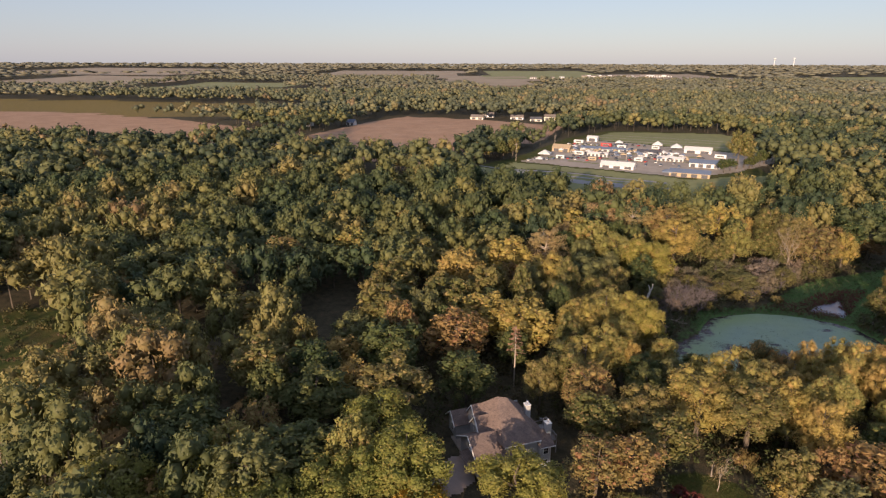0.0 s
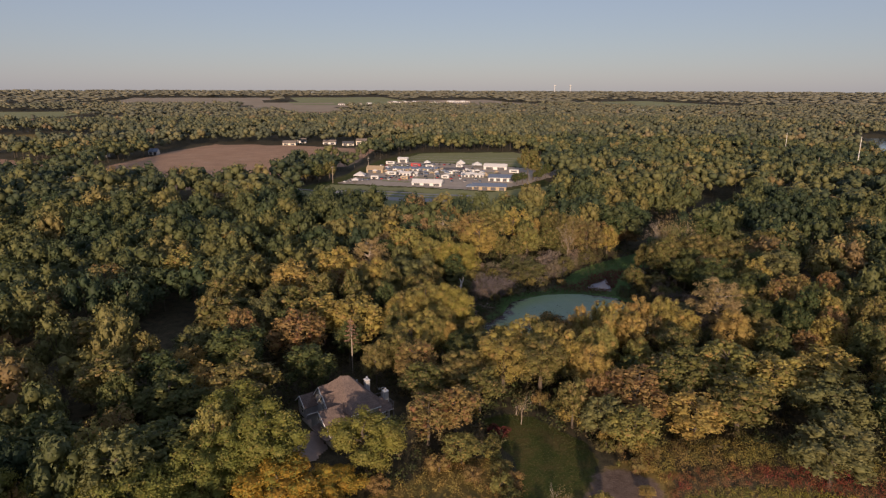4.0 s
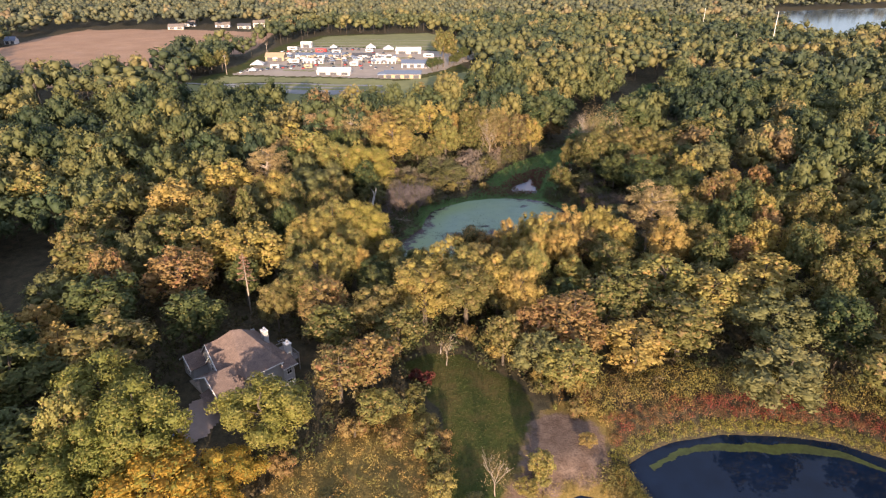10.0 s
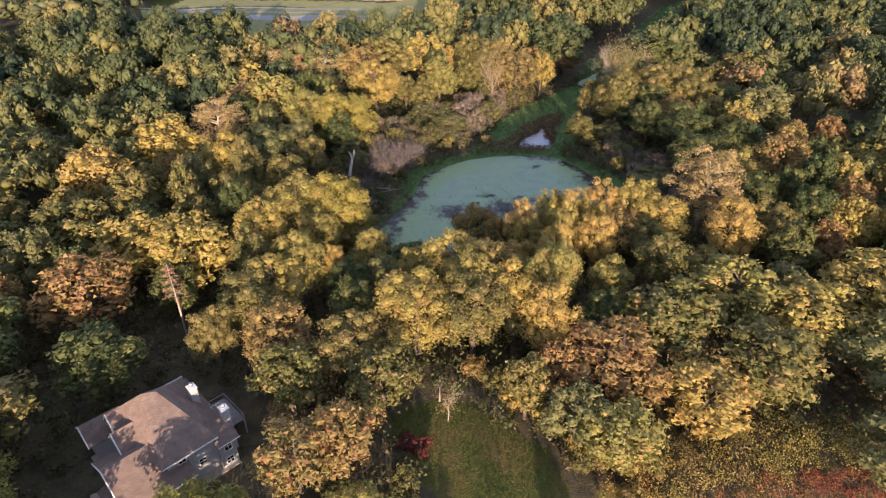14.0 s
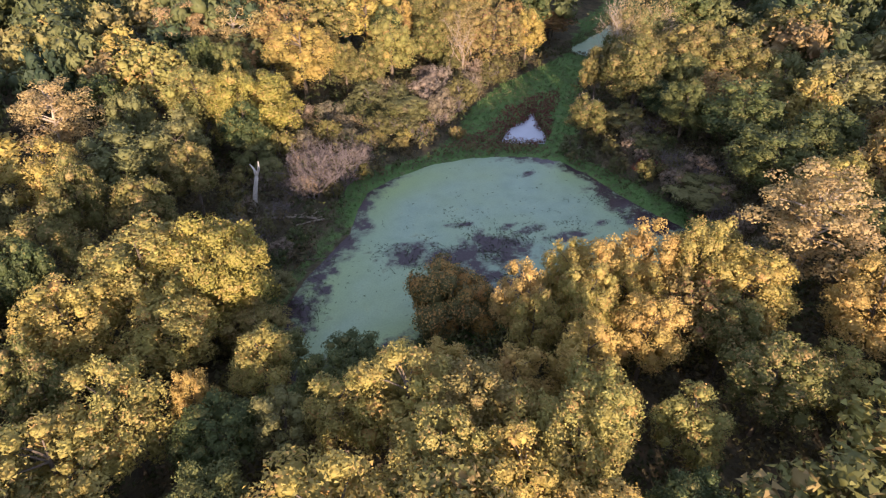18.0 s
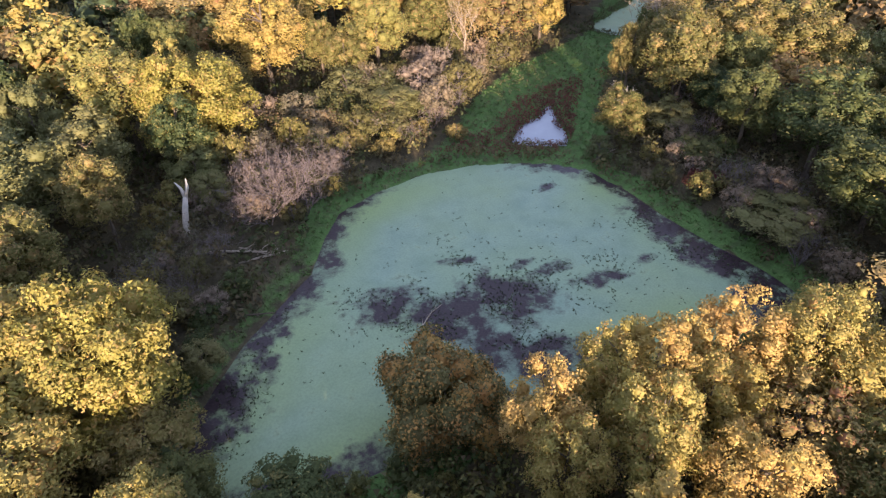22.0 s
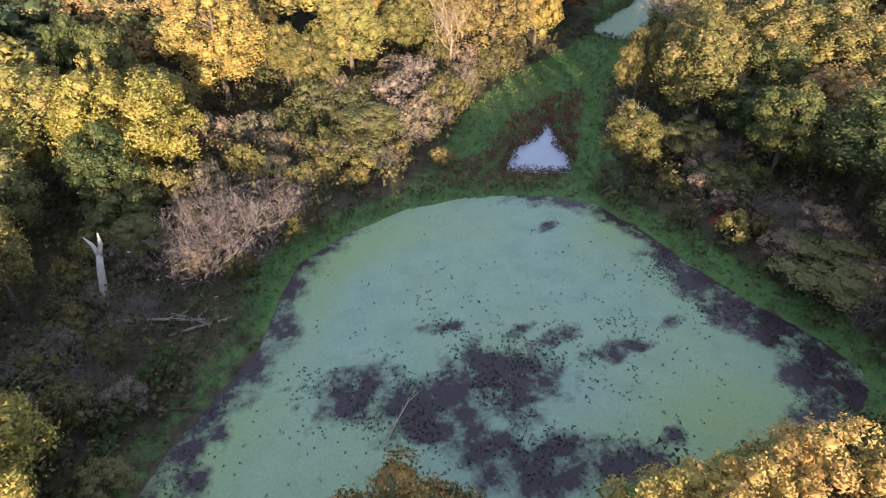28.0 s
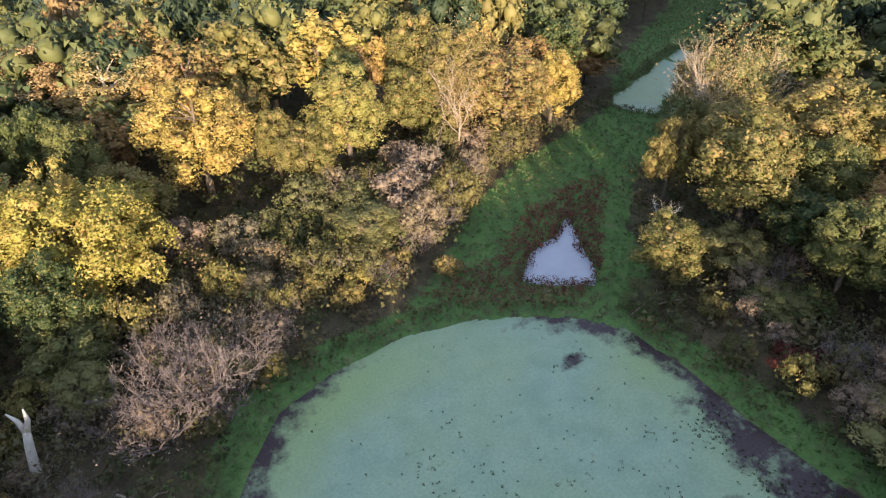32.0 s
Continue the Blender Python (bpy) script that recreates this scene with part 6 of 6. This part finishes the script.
def car(x, y, turn, mat, label):
    t = empty("car", pose(x, y, float(land(x, y)), 0, 0, turn), label, "car", "parked cars")
    bm = bmesh.new()
    add_box(bm, -2.2, -0.88, 0.35, 2.2, 0.88, 0.95, 0.12)
    part("body", bm, mat, t)
    bm = bmesh.new()
    r = bmesh.ops.create_cube(bm, size=1)
    for v in r["verts"]:
        k = 0.72 if v.co.z > 0 else 1.0
        v.co = Vector((v.co.x * 2.7 * k - 0.2, v.co.y * 1.6 * (0.86 if v.co.z > 0 else 1), 1.22 + v.co.z * 0.56))
    part("cabin", bm, M_GLASS, t, "dark glazed car cabin")
    for sx in (-1.35, 1.35):
        for sy in (-0.8, 0.8):
            bm = bmesh.new()
            add_tube(bm, [(sx, sy - 0.1, 0.33), (sx, sy + 0.1, 0.33)], [0.33, 0.33], 10)
            part("wheel", bm, M_DARK, t)
    return t


gabled("marquee", 118, 414, -27, 22, 8, 2.2, 4.4, M_CANVAS, M_CANVAS, "long white marquee facing the grass strip", "tent", "marquees", 3)
gabled("marquee", 200, 484, -27, 20, 9, 2.8, 5.0, M_CANVAS, M_CANVAS, "broad white marquee at the fair's edge", "tent", "marquees", 2)
gabled("shed", 165, 446, -27, 18, 6, 2.2, 3.4, M_CANVAS, M_CANVAS, "low white exhibition shed with open stalls", "shed", "fair sheds", 6)
gabled("shed", 136, 490, -27, 24, 6, 2.1, 3.3, M_CANVAS, M_BLUE, "long white shed with a blue grey roof", "shed", "fair sheds", 6)
gabled("shed", 117, 466, -27, 15, 5, 2.1, 3.2, M_CANVAS, M_CANVAS, "long white stall row", "shed", "fair sheds", 5)
gabled("shed", 122, 496, -27, 22, 7, 2.1, 3.3, M_CANVAS, M_BLUE, "white shed with a blue grey roof", "shed", "fair sheds", 5)
gabled("shed", 180, 421, -27, 20, 10, 3.0, 5.0, M_CANVAS, M_BLUE, "shaded shed with a blue grey roof", "shed", "fair sheds", 4)
gabled("shed", 156, 386, -27, 24, 9, 2.8, 4.6, M_TAN, M_BLUE, "blue-roofed shed in the trees' shade", "shed", "fair sheds", 4)
gabled("barn", 95, 493, -27, 14, 9, 3.2, 5.6, M_TAN, M_TAN, "tan wooden fair barn", "barn", "fair sheds", 2)
gabled("shed", 160, 478, -27, 18, 7, 2.1, 3.3, M_CANVAS, M_DARK, "white stall row with a dark roof", "shed", "fair sheds", 4)
gabled("shed", 232, 449, -27, 9, 6, 3.0, 4.4, M_CANVAS, M_CANVAS, "small white shed beside the poplar", "shed", "fair sheds", 1)
gabled("barn", 133, 552, -27, 9, 6, 3.6, 5.0, M_CANVAS, M_CANVAS, "white barn at the back of the fair", "barn", "fair sheds", 1)
for x, y, w, top, mat, label in ((77, 467, 9, 5.0, M_CANVAS, "white peaked tent by the fence"), (69, 440, 5, 3.8, M_CANVAS, "small white tent by the track"), (179, 517, 8, 5.2, M_CANVAS, "white peaked tent among stalls"),
                                 (189, 501, 9, 5.0, M_CANVAS, "white peaked tent near the marquee"), (150, 528, 6, 4.2, M_CANVAS, "small white tent at the rear"), (143, 390, 6, 4.0, M_BLUE, "blue canopy tent in shade")):
    small_tent(x, y, -20, w, top, mat, label)
rng = np.random.default_rng(3)
for x, y, w, h, mat, label in ((136, 516, 9, 3.4, M_RED, "red fair trailer with a hatch"), (104, 470, 7, 3.2, M_CANVAS, "white food trailer with a hatch"), (86, 452, 6, 3.0, M_CANVAS, "white food trailer by the track"),
                               (118, 540, 8, 3.2, M_CANVAS, "white caravan at the rear"), (150, 462, 7, 3.0, M_CANVAS, "white food trailer in a row"), (170, 466, 7, 3.0, M_CANVAS, "white food trailer in a row"),
                               (108, 445, 6, 3.0, M_TAN, "tan food trailer by the grass"), (140, 440, 6, 3.0, M_CANVAS, "white food trailer by the marquee"), (98, 512, 7, 3.0, M_BLUE, "blue grey trailer by the barn"),
                               (172, 500, 6, 3.0, M_CANVAS, "white caravan among stalls"), (205, 455, 8, 3.2, M_CANVAS, "white lorry box beside the marquee"), (146, 506, 7, 3.0, M_CANVAS, "white caravan in a row")):
    trailer(x, y, -27 + rng.uniform(-12, 12), w, h, mat, label)
PAINTS = ((M_CANVAS, "white"), (M_DARK, "black"), (M_METAL, "silver"), (M_RED, "red"), (M_BLUE, "blue"))
SPOTS = [(62 + u * 4.6, 444 + u * 1.2) for u in range(10)] + [(104 + u * 4.6, 536 - u * 1.3) for u in range(15)]
for row in range(6):
    SPOTS += [(92 + row * 4 + u * 7.3 + 3 * math.sin(u * 5.1 + row), 452 + row * 14 - u * 3.7 + 1.5 * math.sin(u * 3.3)) for u in range(10)]
for k, (x, y) in enumerate(SPOTS):
    if inside(x, y, FAIR) < 10:
        continue
    mat, word = PAINTS[(k * 7 + k // 3) % 5]
    car(x, y, 60 + rng.uniform(-6, 6), mat, word + " car parked on the fairground grass")


def lamp_pole(x, y, h, label="tall wooden pole with a crossbar"):
    t = empty("utility_pole", pose(x, y, float(land(x, y)), 0, 0, 30), label, "pole", "poles")
    bm = bmesh.new()
    add_tube(bm, [(0, 0, -0.5), (0, 0, h)], [0.008 * h + 0.1, 0.005 * h + 0.08], 6)
    part("pole", bm, M_CANVAS if h > 20 else M_PALE_BARK, t)
    part("crossbar", box(-1.4, -0.08, h - 1.2, 1.4, 0.08, h - 1.0), M_PALE_BARK, t)
    bm = bmesh.new()
    for sx in (-1.2, -0.5, 0.5, 1.2):
        add_tube(bm, [(sx, 0, h - 1.0), (sx, 0, h - 0.7)], [0.06, 0.05], 6)
    part("insulator", bm, M_METAL, t)


for x, y, h in ((448, 345, 34), (400, 228, 28), (438, 371, 16), (491, 457, 28), (412, 530, 14), (52, 440, 13), (128, 430, 12), (90, 500, 12)):
    lamp_pole(x, y, h)

for a, b, w in (((140, 584), (272, 528), 2.6), ((152, 604), (280, 548), 2.6), ((134, 566), (256, 508), 3.2)):
    d = (Vector(b) - Vector(a)).normalized()
    q = Vector((-d.y, d.x)) * w * 0.5
    draped("track", tuple((p.x, p.y) for p in (Vector(a) + q, Vector(b) + q, Vector(b) - q, Vector(a) - q)), 0.13, M_DIRT, "pale gravel lane across the turf", "road", 1.0)
# green turf lanes and low stalls between the rows
for x, y, w, d in ((102, 436, 30, 7), (130, 450, 36, 6), (112, 480, 40, 6), (150, 476, 26, 6), (140, 502, 44, 5), (182, 466, 30, 7), (172, 440, 22, 6), (128, 530, 40, 8), (190, 500, 22, 5), (84, 460, 14, 9)):
    c, s = math.cos(radians(-27)), math.sin(radians(-27))
    draped("fair_turf", tuple((x + u * c - v * s, y + u * s + v * c) for u, v in ((-w / 2, -d / 2), (w / 2, -d / 2), (w / 2, d / 2), (-w / 2, d / 2))), 0.13, M_TURF, "worn green turf between fair stalls", "turf", 2.5)
STALL_ROOFS = ((M_CANVAS, "white"), (M_BLUE, "blue grey"), (M_DARK, "dark"), (M_CANVAS, "white"), (M_TAN, "tan"), (M_BLUE, "blue grey"))
rng = np.random.default_rng(14)
for k in range(60):
    row, col = k // 10, k % 10
    x, y = 92 + col * 9.0 + row * 3.0 + rng.uniform(-2, 2), 488 - col * 4.6 + row * 11 - 48 * (row > 2) + rng.uniform(-1.5, 1.5)
    if inside(x, y, FAIR) < 12:
        continue
    mat, word = STALL_ROOFS[int(rng.integers(0, 6))]
    small_tent(x, y, -27 + rng.uniform(-8, 8), rng.uniform(2.8, 4.4), rng.uniform(2.9, 3.6), mat, word + " canopy of a small fair stall")
# the grove between field and fair, the poplar and the hedge behind the turf
rng = np.random.default_rng(15)
for k in range(22):
    x, y = rng.uniform(22, 56), rng.uniform(436, 476)
    if y - 436 < (x - 22) * 0.55 - 6 or not free(x, y, 3.0):
        continue
    TAKEN.append((x, y, 4.0))
    tree(("olive", "green", "olive", "rust")[k % 4], x, y, rng.uniform(14, 18), rng.uniform(4.2, 5.6), "olive tree of the grove between field and fair")
tree("olive", 197, 411, 29.0, 7.6, "tall broad olive poplar beside the fairground")
tree("olive", 204, 416, 25.0, 6.2, "tall broad olive poplar beside the fairground")
for x, y in ((206, 412), (212, 420), (219, 424), (226, 432), (190, 405), (183, 399)):
    tree("green", x, y, rng.uniform(9, 13), 4.6, "dark green tree at the foot of the poplar")

M_STUBBLE = plain("stubble_field", (0.34, 0.26, 0.17), 0.95, 0, 0.01, 0.25)
for k, poly in enumerate(FAR_FIELDS):
    draped("far_field", poly, 0.6, M_STUBBLE if k % 3 else M_TURF, "pale harvested field between far woods" if k % 3 else "green far field between woods", "field", 45)

# ---- farmhouses beyond the fields ----
M_ROOF_FAR = plain("old_roof", (0.20, 0.17, 0.15), 0.85, 0, 1.0, 0.2)
M_CREAM = plain("cream_boards", (0.68, 0.62, 0.50), 0.7, 0, 1.0, 0.1)
for x, y, w, d, wall, ridge, wm, rm, label in (
        (42, 772, 16, 9, 2.8, 5.6, M_CREAM, M_ROOF_FAR, "low cream farmhouse behind the ploughed field"), (58, 806, 14, 9, 3.0, 6.0, M_CANVAS, M_ROOF_FAR, "white farmhouse among trees"),
        (92, 780, 16, 9, 2.8, 5.4, M_CANVAS, M_ROOF_FAR, "white bungalow behind the ploughed field"), (112, 756, 14, 8, 2.8, 5.2, M_CREAM, M_DARK, "cream bungalow with a dark roof"),
        (130, 764, 13, 9, 5.2, 8.0, M_CREAM, M_ROOF_FAR, "tall cream farmhouse by the field"), (-104, 706, 9, 8, 3.4, 6.4, M_CANVAS, M_BLUE, "white barn with a blue grey roof"),
        (-150, 690, 11, 7, 3.0, 5.5, M_CANVAS, M_CANVAS, "small white farm shed"), (64, 990, 14, 9, 3.0, 6.0, M_CANVAS, M_ROOF_FAR, "white farmhouse deep in the woods"),
        (300, 540, 10, 8, 3.0, 5.4, M_TAN, M_ROOF_FAR, "tan house at the edge of the turf"), (335, 520, 10, 8, 3.0, 5.4, M_CANVAS, M_ROOF_FAR, "white house by the road"),
        (780, 700, 14, 9, 3.2, 6.0, M_CANVAS, M_ROOF_FAR, "white house on the lake shore")):
    gabled("farmhouse" if "house" in label or "bungalow" in label else "barn", x, y, -15, w, d, wall, ridge, wm, rm, label, "house", "far houses", 2)
rng = np.random.default_rng(19)
for k in range(26):      # the far town's roofs
    x, y = ((560 + k * 21, 2545 + rng.uniform(-40, 40)) if k < 17 else (1070 + (k - 17) * 14, 1608 + rng.uniform(-18, 18)) if k < 22 else (340 + (k - 22) * 34, 2400 + rng.uniform(-20, 20)))
    gabled("building", x, y, rng.uniform(-25, 5), rng.uniform(14, 38), rng.uniform(10, 16), rng.uniform(4, 7), rng.uniform(8, 10), M_CANVAS if k % 3 else M_CREAM, M_CANVAS if k % 2 else M_ROOF_FAR, "low pale building on the edge of the far town", "building", "far houses", 3)
for x, y, h in ((1930, 3750, 62), (2060, 3780, 62)):
    t = empty("water_tower", pose(x, y, float(land(x, y))), "white water tower on the skyline", "water tower", "water towers")
    bm = bmesh.new()
    add_tube(bm, [(0, 0, -2), (0, 0, h - 8)], [2.5, 2.0], 8)
    part("column", bm, M_CANVAS, t)
    bm = bmesh.new()
    bmesh.ops.create_uvsphere(bm, u_segments=12, v_segments=8, radius=7, matrix=Matrix.Translation((0, 0, h - 5)) @ Matrix.Diagonal((1, 1, 0.7, 1)))
    part("tank", bm, M_CANVAS, t, smooth=True)
for x, y, turn, mat, label in ((-5.5, 86.5, 40, M_METAL, "silver car parked under the trees by the drive"), (-3.2, 84.4, 30, M_BLUE, "blue grey car parked beside the drive"), (-7.5, 77.5, 60, M_RED, "red car on the shaded drive")):
    car(x, y, turn, mat, label)
